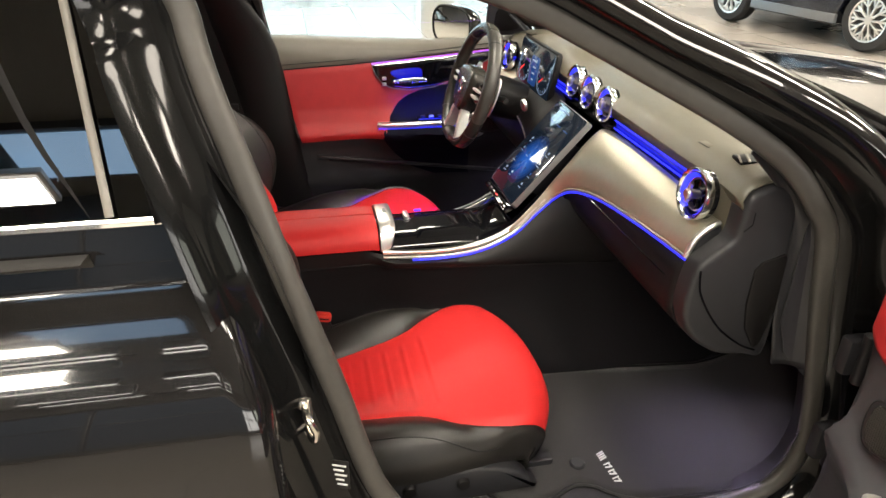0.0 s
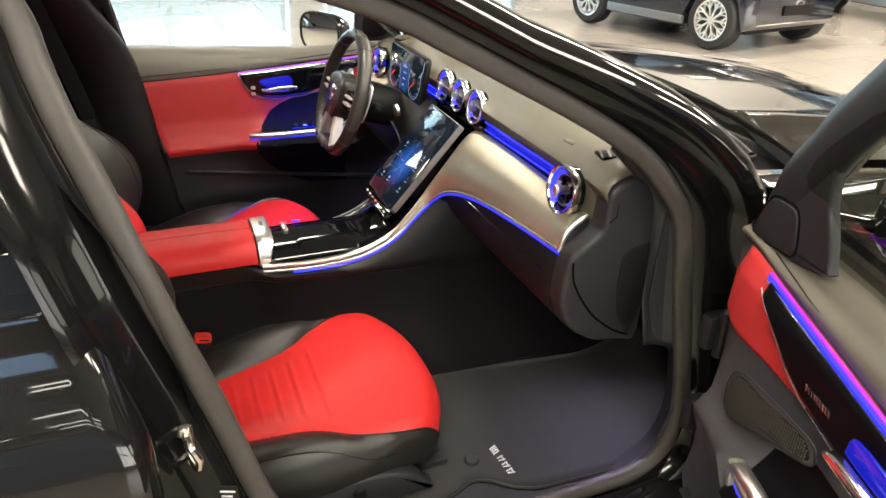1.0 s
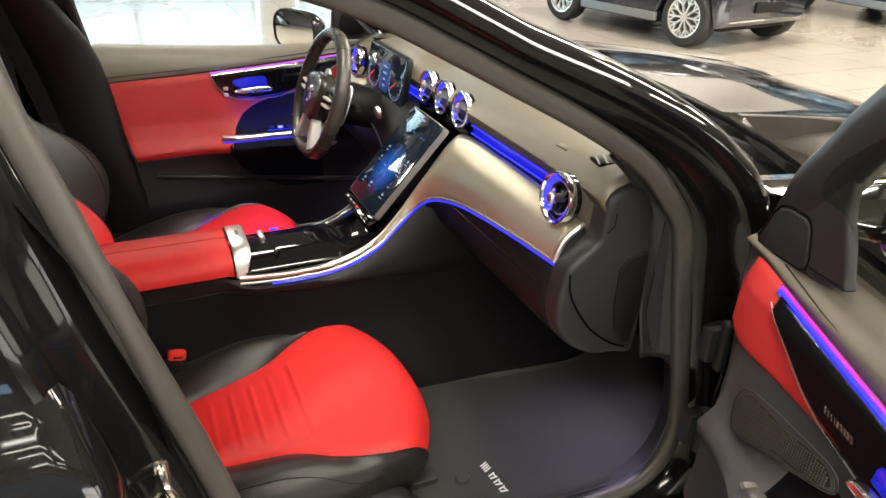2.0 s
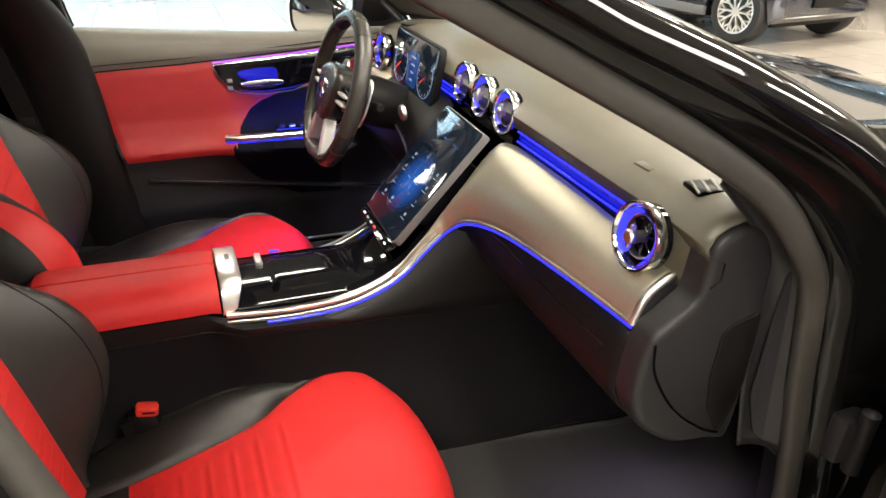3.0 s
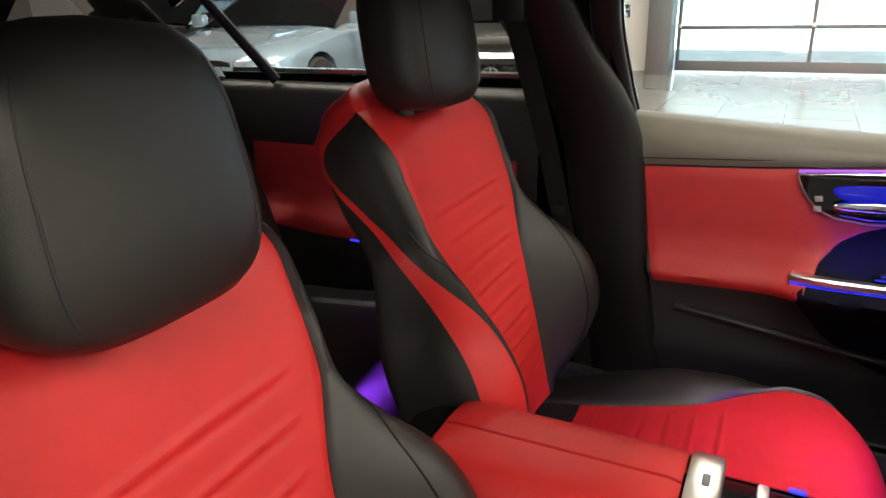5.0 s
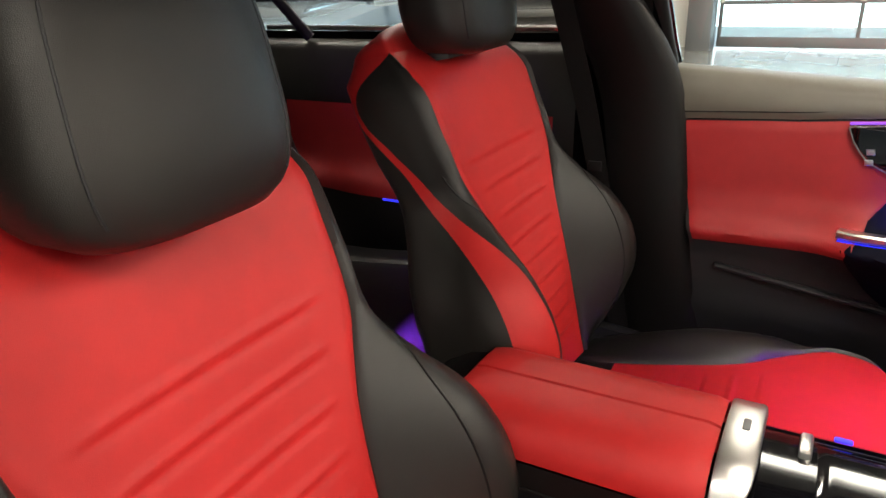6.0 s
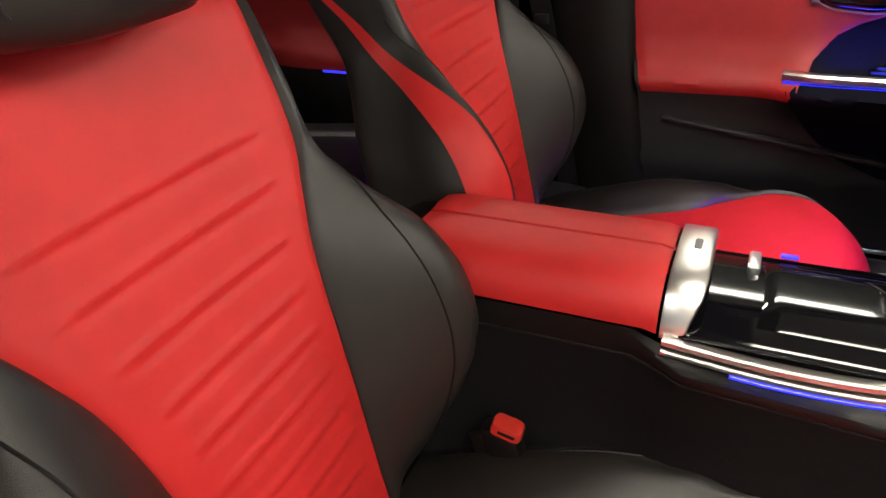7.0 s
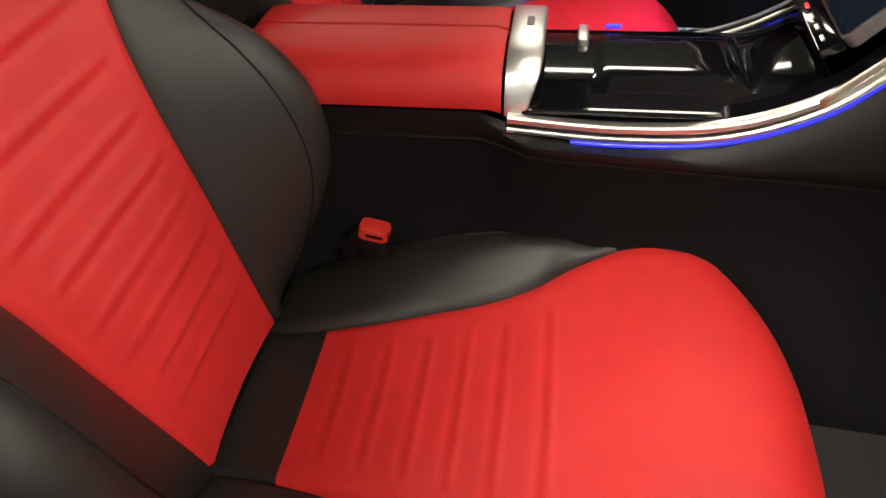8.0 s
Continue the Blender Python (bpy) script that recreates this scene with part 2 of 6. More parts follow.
def sweep(path, prof, closed=False, up=(0, 0, 1), scale=None):
    """A closed profile carried along a path; prof (side, up)."""
    p = np.array(path, float)
    n = len(p)
    rows = []
    for i in range(n):
        if closed:
            t = p[(i + 1) % n] - p[i - 1]
        else:
            t = p[min(i + 1, n - 1)] - p[max(i - 1, 0)]
        t = t / (np.linalg.norm(t) + 1e-12)
        s = np.cross(t, np.array(up, float))
        s = s / (np.linalg.norm(s) + 1e-12)
        u = np.cross(s, t)
        k = 1.0 if scale is None else scale[i]
        rows.append([p[i] + k * (a * s + b * u) for a, b in prof])
    return grid(rows, True, True) if closed else capped(rows)


def ring(a, b, n=12, power=2.0):
    """Closed rounded profile with half sizes a, b."""
    out = []
    for i in range(n):
        w = 2 * math.pi * (i + 0.5) / n
        c, s = math.cos(w), math.sin(w)
        out.append((a * math.copysign(abs(c) ** (2 / power), c), b * math.copysign(abs(s) ** (2 / power), s)))
    return out


def plate(outline, m, h, bev=0.002, steps=2):
    """A flat outline (a, b) raised to the height h with rounded edges, placed by the matrix m."""
    o = np.array(outline, float)
    if 0.5 * np.sum(o[:, 0] * np.roll(o[:, 1], -1) - o[:, 1] * np.roll(o[:, 0], -1)) < 0:
        o = o[::-1]
    t = np.roll(o, -1, 0) - np.roll(o, 1, 0)
    t /= np.linalg.norm(t, axis=1)[:, None] + 1e-12
    nrm = np.stack([-t[:, 1], t[:, 0]], 1)
    rows = [[(*q, 0.0) for q in o]]
    for k in range(steps + 1):
        w = k / steps * math.pi / 2
        rows.append([(*q, h - bev + bev * math.sin(w)) for q in o + nrm * bev * (1 - math.cos(w))])
    v, f = capped(rows)
    return np.array([m @ Vector(q) for q in v]), f


def box(cx, cy, cz, sx, sy, sz, bev=0.003, rz=0, ry=0, rx=0):
    rr = min(bev * 2.0, sx * 0.3, sy * 0.3)
    o = [(sgx * (sx / 2 - rr) + rr * math.cos(w), sgy * (sy / 2 - rr) + rr * math.sin(w))
         for sgx, sgy, w0 in ((1, 1, 0), (-1, 1, 90), (-1, -1, 180), (1, -1, 270)) for w in (radians(w0), radians(w0 + 45), radians(w0 + 90))]
    bev = min(bev, sz * 0.3)
    m = pose(cx, cy, cz, rx, ry, rz) @ pose(0, 0, -sz / 2)
    return plate(o, m, sz, bev)


def lathe(prof, m, n=24):
    """Turned shape: prof (radius, height)."""
    rows = [[m @ Vector((r * math.cos(2 * math.pi * i / n), r * math.sin(2 * math.pi * i / n), z)) for i in range(n)] for r, z in prof]
    return capped(rows)


def hoop(prof, m, n=24):
    """A turned ring with a closed profile (radius, height)."""
    rows = [[m @ Vector((r * math.cos(2 * math.pi * i / n), r * math.sin(2 * math.pi * i / n), z)) for i in range(n)] for r, z in prof]
    return grid(rows, True, True)


def joined(*pieces):
    v, f, k = [], [], 0
    for pv, pf in pieces:
        v.append(np.array(pv, float))
        f += [tuple(i + k for i in q) for q in pf]
        k += len(pv)
    return np.concatenate(v), f


def mirrored(piece):
    v, f = piece
    w = np.array(v, float).copy()
    w[:, 1] *= -1
    return w, [q[::-1] for q in f]


def moved(piece, m):
    return np.array([m @ Vector(q) for q in piece[0]]), piece[1]


def part(name, piece, mat, parent=None, label="", angle=38, thick=0.0, fix=True):
    """One mesh object, in world coordinates, under its thing."""
    v, f = piece
    me = bpy.data.meshes.new(name)
    me.from_pydata([tuple(q) for q in v], [], f)
    bm = bmesh.new()
    bm.from_mesh(me)
    bmesh.ops.remove_doubles(bm, verts=bm.verts, dist=1e-5)
    if fix:
        bmesh.ops.recalc_face_normals(bm, faces=bm.faces)
    bm.to_mesh(me)
    bm.free()
    for p in me.polygons:
        p.use_smooth = True
    me.set_sharp_from_angle(angle=radians(angle))
    me.materials.append(mat)
    ob = new(name, me)
    if parent:
        ob.parent = parent
        if not parent.parent:
            ob.matrix_parent_inverse = parent.matrix_basis.inverted()
    if thick:
        s = ob.modifiers.new("thickness", "SOLIDIFY")
        s.thickness, s.offset = thick, 0
    if label:
        ob["label"] = label
    return ob


def thing(name, base, label, category, group="", kind=""):
    ob = new(name)
    ob.empty_display_size = 0.05
    ob.matrix_basis = pose(*base)
    return tagged(ob, label, category, group, kind)


def structure(name, piece, mat, label, category, **k):
    return tagged(part(name, piece, mat, None, "", **k), label, category, "", "structure")


# ---- showroom ----
def slab(x0, x1, y0, y1, z0, z1):
    return box((x0 + x1) / 2, (y0 + y1) / 2, (z0 + z1) / 2, x1 - x0, y1 - y0, z1 - z0, .002)


structure("floor", slab(-16, 18, -12, 10.5, -.1, 0), FLOOR, "polished light grey concrete showroom floor", "floor")
structure("ceiling", slab(-16, 18, -12, 10.7, 4.6, 4.8), CEILING, "dark painted showroom ceiling", "ceiling")
structure("wall_south", joined(slab(-16, -7, -9.3, -9, 0, 4.6), slab(-7, 9, -9.3, -9, 0, .5), slab(-7, 9, -9.3, -9, 3.7, 4.6), slab(9, 18, -9.3, -9, 0, 4.6)), GREY_WALL, "grey showroom wall with a wide shop window", "wall")
shop = thing("window_1", (1, -9.1, .5), "wide shop window with slim grey frames", "window", "", "structure")
for k in range(9):
    part("mullion", slab(-7 + k * 2 - .03, -7 + k * 2 + .03, -9.2, -9.1, .5, 3.7), FRAME, shop)
for z in (.5, 2.7, 3.64):
    part("transom", slab(-7, 9, -9.19, -9.11, z, z + .06), FRAME, shop)
structure("wall_west", slab(-16.3, -16, -12.3, 10.7, 0, 4.6), GREY_WALL, "plain grey showroom wall", "wall")
structure("wall_east", slab(14, 14.3, -12.3, 10.7, 0, 4.6), WALL, "plain white showroom wall", "wall")
structure("wall_north", joined(slab(-16, -9.3, 10.4, 10.7, 0, 4.6), slab(-5.65, -1.9, 10.4, 10.7, 0, 4.6), slab(-9.3, -5.65, 10.4, 10.7, 3.5, 4.6), slab(2.05, 2.6, 10.4, 10.7, 0, 4.6), slab(6.2, 18, 10.4, 10.7, 0, 4.6), slab(-1.9, 6.2, 10.4, 10.7, 3.5, 4.6)), WALL,
          "white showroom wall around the glazed bay doors", "wall")
structure("column", joined(slab(-1.95, -1.62, 9.95, 10.38, 0, 4.58)), FRAME, "grey painted steel column beside the bay door", "column")
for x0, x1 in ((-9.25, -5.7), (-1.6, 1.95), (2.65, 6.15)):
    bay = thing("bay_door", ((x0 + x1) / 2, 10.45, 0), "glazed sectional bay door with grey aluminium frames", "bay door", "bay doors", "structure")
    for k in range(7):
        z = .02 + k * .575
        part("rail", slab(x0, x1, 10.40, 10.46, z, z + (.14 if k == 0 else .055)), FRAME, bay)
    n = 3
    for k in range(n):
        x = x0 + (x1 - x0 - .05) * k / (n - 1)
        part("stile", slab(x, x + .05, 10.405, 10.455, .05, 3.5), FRAME, bay)
    for k in range(6):
        for j in range(2):
            xa = x0 + (x1 - x0 - .05) * j / 2 + .05
            pane = part("pane", slab(xa, xa + (x1 - x0) / 2 - .07, 10.428, 10.434, .16 + k * .575, .575 + k * .575), GLASS, bay)
            pane.visible_shadow = False
            part("bracket", slab(xa - .06, xa + .01, 10.37, 10.40, .62 + k * .575, .68 + k * .575), STEEL, bay)


def outside_mat(name, power):
    m = bpy.data.materials.new(name)
    m.use_nodes = True
    t = m.node_tree
    b = t.nodes["Principled BSDF"]
    tc, sp, rp, ns, mx, vm = (t.nodes.new(n) for n in ("ShaderNodeTexCoord", "ShaderNodeSeparateXYZ", "ShaderNodeValToRGB", "ShaderNodeTexNoise", "ShaderNodeMath", "ShaderNodeMapRange"))
    ns.inputs["Scale"].default_value = 1.3
    ns.inputs["Detail"].default_value = 6
    t.links.new(tc.outputs["Object"], sp.inputs[0])
    t.links.new(tc.outputs["Object"], ns.inputs["Vector"])
    vm.inputs["From Max"].default_value = 4.0
    t.links.new(sp.outputs["Z"], vm.inputs["Value"])
    mx.operation = "MULTIPLY_ADD"
    mx.inputs[1].default_value = .16
    t.links.new(ns.outputs["Fac"], mx.inputs[0])
    t.links.new(vm.outputs[0], mx.inputs[2])
    e = rp.color_ramp.elements
    e[0].position, e[0].color = .0, (.80, .95, 1.0, 1)
    e[1].position, e[1].color = 1.0, (.60, .82, 1.0, 1)
    for pos, col in ((.24, (.78, .96, 1.0, 1)), (.27, (.45, .62, .40, 1)), (.31, (.30, .48, .62, 1)), (.46, (.36, .55, .75, 1)), (.55, (.7, .85, 1.0, 1))):
        q = e.new(pos)
        q.color = col
    t.links.new(mx.outputs[0], rp.inputs[0])
    t.links.new(rp.outputs[0], b.inputs["Emission Color"])
    b.inputs["Emission Strength"].default_value = power
    b.inputs["Base Color"].default_value = (.3, .3, .3, 1)
    return m


YARD = outside_mat("bright_yard_backdrop", 5.5)
STREET = outside_mat("street_backdrop", .35)
structure("backdrop_south", slab(-16, 18, -16.1, -16.0, -.5, 9), STREET, "bright daylit street outside the shop window", "backdrop")
structure("backdrop", slab(-24, 16, 16.0, 16.1, -.5, 9), YARD, "bright daylit yard seen through the bay doors", "backdrop")
structure("ground", slab(-60, 60, 10.75, 70, -.25, -.12), node_mat("yard_paving", (.4, .4, .38), .8, var=.2, scale=3), "pale paved yard outside", "ground")
# the two added fill lamps get a housing like the others
for lx, ly, lw, ld, watts in LAMPS:
    fit = thing("ceiling_light", (lx, ly, 4.3), "long white suspended ceiling light", "ceiling light", "ceiling lights")
    part("housing", box(lx, ly, 4.32, lw + .1, ld + .08, .06, .01), WALL, fit)
    part("diffuser", box(lx, ly, 4.283, lw, ld, .012, .004), LAMP_WHITE, fit)
    for sx in (-.9, .9):
        part("cable", lathe([(.006, 4.34), (.006, 4.61)], Matrix.Translation((lx + sx, ly, 0)), 6), STEEL, fit)

# rows of slim strip lights and a skylight over the south aisle
for ly in (-7.1, -7.8, -8.5):
    for lx in (-4.6, -2.9, -1.2, .5):
        strip = thing("strip_light", (lx, ly, 4.3), "slim white ceiling strip light", "strip light", "ceiling strip lights")
        part("housing", box(lx, ly, 4.455, 1.26, .10, .30, .008), FRAME, strip)
        part("tube", box(lx, ly, 4.298, 1.20, .06, .016, .005), STRIP_WHITE, strip, "white lit tube")
sky_light = thing("skylight", (-2.15, -6.1, 4.6), "square skylight with pale blue daylight in the dark ceiling", "skylight", "", "structure")
part("frame", slab(-2.9, -1.4, -6.55, -5.65, 4.52, 4.60), FRAME, sky_light)
part("pane", slab(-2.84, -1.46, -6.49, -5.71, 4.505, 4.516), SKY_PANE, sky_light, "daylit pane")


# ---- front seats ----
def seat_cushion_row(s, wq):
    """Cross-row of the cushion at s (0 back, 1 under the front lip)."""
    cx = lerp_table(s, (0, .12, .35, .6, .76, .87, .94, 1), (-.27, -.215, -.07, .09, .21, .295, .330, .326))
    cz = lerp_table(s, (0, .12, .35, .6, .76, .87, .94, 1), (.368, .372, .386, .411, .430, .422, .386, .332))
    w = lerp_table(s, (0, .12, .35, .5, .63, .76, .9, 1), (.096, .099, .128, .154, .204, .236, .226, .205))
    lift = lerp_table(s, (0, .15, .4, .58, .7, .8, .92, 1), (.000, .014, .031, .016, -.008, -.012, -.014, -.015))
    wide = lerp_table(s, (0, .15, .4, .7, .9, 1), (.235, .255, .268, .262, .232, .215))
    return cx, cz, w, lift, wide


def front_seat(driver):
    seat = thing("front_seat", (0, 0, 0.26), "red and black leather sport front seat with horizontal stitched ribs", "car seat", "front seats")
    ns, nv = 190, 17
    insert, bol = [], {1: [], -1: []}
    for i in range(ns):
        s = i / (ns - 1)
        cx, cz, w, lift, wide = seat_cushion_row(s, 0)
        rib = 0.0
        for c in (.22, .29, .36, .43, .50, .575):
            rib += 0.0017 * math.exp(-((s - c) / 0.0065) ** 2) - 0.0012 * math.exp(-((s - c + .016) / 0.0070) ** 2)
        row = []
        for j in range(nv * 2 + 1):
            q = j / nv - 1
            fade = 1 / (1 + math.exp((abs(q) - .66) / .025))
            edge = -0.006 * max(0, (abs(q) - .93) / .07) ** 2
            back = -0.062 * abs(q) ** 2.6 * max(0, (s - .55) / .45)
            row.append((cx + back, q * w, cz + rib * fade + 0.010 * (abs(q) ** 2) * lift / .046 + edge - 0.018 * abs(q) ** 4 * max(0, (s - .75) / .25)))
        insert.append(row)
        for sg in (1, -1):
            e = row[-1][2] - 0.002
            bx = cx - 0.062 * max(0, (s - .55) / .45)
            k = max(0, (s - .6) / .4)
            pts = [(bx, sg * w, e), (bx, sg * (w + .006), e + .010), (bx, sg * (w + (wide - w) * .35), e + .010 + lift * .75),
                   (bx - .01 * k, sg * (w + (wide - w) * .65), e + .008 + lift), (bx - .02 * k, sg * (w + (wide - w) * .88), e + lift * .75 - .006),
                   (bx - .035 * k, sg * wide, e + lift * .2 - .03), (bx - .04 * k, sg * (wide - .004), e - .075), (bx - .05 * k, sg * (wide - .02), .30)]
            bol[sg].append(even(cr(pts, 4), 22))
    part("bite_panel", grid(insert[:30]), BLACK_LEATHER, seat, "black leather strip at the seat crease", angle=60)
    cushion = part("cushion", grid(insert[29:]), RED, seat, "red leather cushion with embossed ribs", angle=60)
    for sg in (1, -1):
        part("cushion_bolster", grid(bol[sg]), BLACK_LEATHER, seat, "black leather thigh bolster", angle=60)
        seam = [(r[9][0], r[9][1], r[9][2] + .0005) for r in bol[sg][10:146]]
        part("bolster_seam", sweep(seam, ring(.0016, .0016, 6)), PLASTIC, cushion, "black stitched seam")
    # front lip below the red leather, and the plastic base with its valance
    lip = []
    for z, dx, k in ((.345, .028, 1.0), (.335, .029, 1.0), (.31, .020, .99), (.285, -.01, .96), (.275, -.08, .9)):
        lip.append([(.30 + dx - .075 * abs(q) ** 2.6, q * .226 * k, z) for q in np.linspace(-1, 1, 25)])
    part("front_apron", grid(lip), BLACK_LEATHER, seat, "black leather front apron", thick=.003)
    for sg in (1, -1):
        o = cr([(-.33, .27), (-.33, .36), (-.25, .375), (-.05, .35), (.12, .345), (.20, .325), (.235, .29), (.20, .27)], 5, True)
        m = Matrix(((1, 0, 0, 0), (0, 0, sg, sg * .232), (0, 1, 0, 0), (0, 0, 0, 1)))
        side = part("side_trim", plate(o, m, .035, .008, 3), GREY_PLASTIC, seat, "dark plastic seat side trim")
        for kx in (-.02, .09):
            mk = Matrix(((1, 0, 0, kx), (0, 0, sg, sg * .264), (0, 1, 0, .315), (0, 0, 0, 1)))
            part("adjuster_knob", lathe([(.014, 0), (.014, .008), (.012, .012), (.002, .013)], mk, 16), PLASTIC, side)
        part("rail", box(0.0, sg * .19, .268, .62, .03, .022, .003), GREY_PLASTIC, seat, "dark coated seat rail")
    part("seat_pan", box(-.02, 0, .315, .50, .40, .05, .01), PLASTIC, seat)

    # backrest: rows from the bottom to the top
    nb = 150
    zones = {"insert": [], "b1": [], "b-1": [], "n1": [], "n-1": [], "s1": [], "s-1": [], "back": []}
    for i in range(nb):
        s = i / (nb - 1)
        base = np.array((lerp_table(s, (0, .5, 1), (-.270, -.355, -.468)), 0, lerp_table(s, (0, .5, 1), (.385, .70, 1.005))))
        nx, nz = math.cos(radians(15)), math.sin(radians(15))
        w = lerp_table(s, (0, .25, .5, .58, .65, .72, .82, .90, .96, 1), (.100, .118, .142, .162, .182, .190, .194, .196, .190, .172))
        p_in = lerp_table(s, (0, .10, .20, .31, .43, .54, .63, .75, 1), (-.012, .052, .092, .101, .079, .034, .006, .000, -.006))
        wo = lerp_table(s, (0, .11, .21, .32, .44, .54, .63, .75, .85, .94, 1), (.170, .255, .298, .305, .285, .244, .214, .216, .219, .212, .184))
        roll = max(0, (s - .86) / .14) ** 2 * -.055
        rib = 0.0
        for c in (.125, .19, .25, .315, .385, .455, .535, .62, .70):
            rib += 0.0022 * math.exp(-((s - c) / 0.0065) ** 2) - 0.0017 * math.exp(-((s - c + .015) / 0.0070) ** 2)

        def at(y, d):
            return (base[0] + nx * (d + roll), y, base[2] + nz * (d + roll))
        row = []
        for j in range(2 * nv + 1):
            q = j / nv - 1
            fade = 1 / (1 + math.exp((abs(q) - .70) / .025))
            lumbar = .016 * math.exp(-((s - .25) / .2) ** 2) * (1 - q * q)
            row.append(at(q * w, rib * fade + lumbar + .012 * q * q - .006 * max(0, (abs(q) - .93) / .07) ** 2))
        zones["insert"].append(row)
        for sg in (1, -1):
            rb = w + (wo - w) * .60
            p = p_in * (1 if sg > 0 else 1.08 if driver else .84)
            dep = float(np.interp(s, (0, .3, .55, .75, .88, .95, 1), (.60, .72, .90, 1.06, 1.10, .95, .55)))
            whole = even(cr([at(sg * w, .006), at(sg * (w + .005), .016), at(sg * (w + (rb - w) * .55), .014 + p * .62), at(sg * rb, .012 + p),
                             at(sg * (w + (wo - w) * .86), .004 + p * .84), at(sg * (wo - .001), p * .55 - .012), at(sg * (wo + .003), -.045 * dep), at(sg * (wo - .004), -.10 * dep), at(sg * (wo - .03), -.125 * dep)], 6), 61)
            n1 = lerp_table(s, (0, .2, .36, .53, .67, .78, .86, .92, .96, 1), (.41, .405, .385, .365, .430, .62, .78, .74, .50, .12))
            n2 = lerp_table(s, (0, .24, .45, .58, .72, .80, .87, .92, 1), (.600, .580, .540, .525, .605, .75, .88, .90, .92))
            if sg > 0 or not driver:
                n1, n2 = min(n1 + .17, .93), min(n2 + .10, .95)
            a, b, c = (np.stack([[np.interp(f, np.linspace(0, 1, 61), whole[:, ax]) for ax in range(3)] for f in np.linspace(u, v, m)])
                       for u, v, m in ((0, n1, 18), (n1, n2, 8), (n2, 1, 12)))
            zones["b%d" % sg].append(a)
            zones["n%d" % sg].append(b)
            zones["s%d" % sg].append(c)
        zones["back"].append([at(y, -.125 * dep - .012 * (1 - (y / max(wo - .03, .01)) ** 2)) for y in np.linspace(-(wo - .03), wo - .03, 13)])
    back = part("backrest", grid(zones["insert"]), RED, seat, "red leather backrest centre with embossed ribs", angle=60)
    for sg in (1, -1):
        part("backrest_bolster", grid(zones["b%d" % sg]), BLACK_LEATHER, seat, "black leather side bolster", angle=60)
        part("side_band", grid(zones["n%d" % sg]), RED, seat, "red leather accent band", angle=60)
        part("side_panel", grid(zones["s%d" % sg]), BLACK_LEATHER, seat, "black leather backrest side", angle=60)
        seam = [r[9] for r in zones["b%d" % sg][5:104]]
        part("bolster_seam", sweep(seam, ring(.0016, .0016, 6), up=(1, 0, 0)), PLASTIC, back, "black stitched seam")
    part("back_shell", grid(zones["back"]), PLASTIC, seat, "black plastic backrest shell", angle=60)
    # domed top over the whole width
    side = {sg: np.concatenate([zones["b%d" % sg][-1], zones["n%d" % sg][-1][1:], zones["s%d" % sg][-1][1:]]) for sg in (1, -1)}
    front = even(np.concatenate([side[-1][::-1], np.array(zones["insert"][-1])[1:-1], side[1]]), 49)
    rear = even(np.array(zones["back"][-1]), 49)
    dome = []
    for k in np.linspace(0, 1, 12):
        u = np.linspace(-1, 1, 49)
        up = .052 * math.sin(math.pi * k) ** .75 * (1 - np.abs(u) ** 2.6)
        row = front * (1 - k) + rear * k
        row[:, 2] += up
        dome.append(row)
    part("backrest_top", grid(dome[:9]), RED, seat, "red leather top of the backrest", angle=60)
    part("backrest_cap", grid(dome[8:]), PLASTIC, seat, "black plastic upper rear edge", angle=60)
    # head restraint
    rows = []
    for i in range(25):
        t = -1 + 2 * i / 24
        k = max((1 - abs(t) ** 3.4) ** (1 / 3.4) if abs(t) < 1 else 0.0, .12)
        z = 1.078 + t * .122
        wy = (.130 - .010 * t) * k
        wx = .072 * (k ** .7)
        rows.append([(-.432 - .16 * (z - 1.0) + a, b, z + .02 * a) for a, b in ring(wx, wy, 48, 3.0)])
    head = part("head_restraint", capped(rows), BLACK_LEATHER, seat, "black leather head restraint with stitched edge", angle=60)
    for sg in (1, -1):
        path = []
        for z in np.linspace(.990, 1.165, 24):
            t = (z - 1.078) / .122
            k = (1 - abs(t) ** 3.4) ** (1 / 3.4)
            wy, wx = (.130 - .010 * t) * k, .072 * k ** .7
            y = .76 * wy
            path.append((-.432 - .16 * (z - 1.0) + wx * (1 - .76 ** 3.0) ** (1 / 3.0), sg * y, z))
        part("stitching", sweep(path, ring(.0014, .0014, 6), up=(1, 0, 0)), GREY_PLASTIC, head)
    part("neck_cover", box(-.495, 0, 1.0, .07, .15, .06, .012, ry=-10), BLACK_LEATHER, seat)
    return seat


passenger_seat = front_seat(False)
passenger_seat.matrix_basis = pose(0.0, -.372, 0.26)
driver_seat = front_seat(True)
driver_seat.matrix_basis = pose(-.055, .372, 0.288)
# the head restraints are set differently: the driver's is raised and further back
for seat_ob, shift in ((passenger_seat, (.008, 0, -.012)), (driver_seat, (-.036, 0, .020))):
    for child in seat_ob.children:
        if child.name.startswith("head_restraint"):
            child.matrix_basis = Matrix.Translation(shift) @ child.matrix_basis


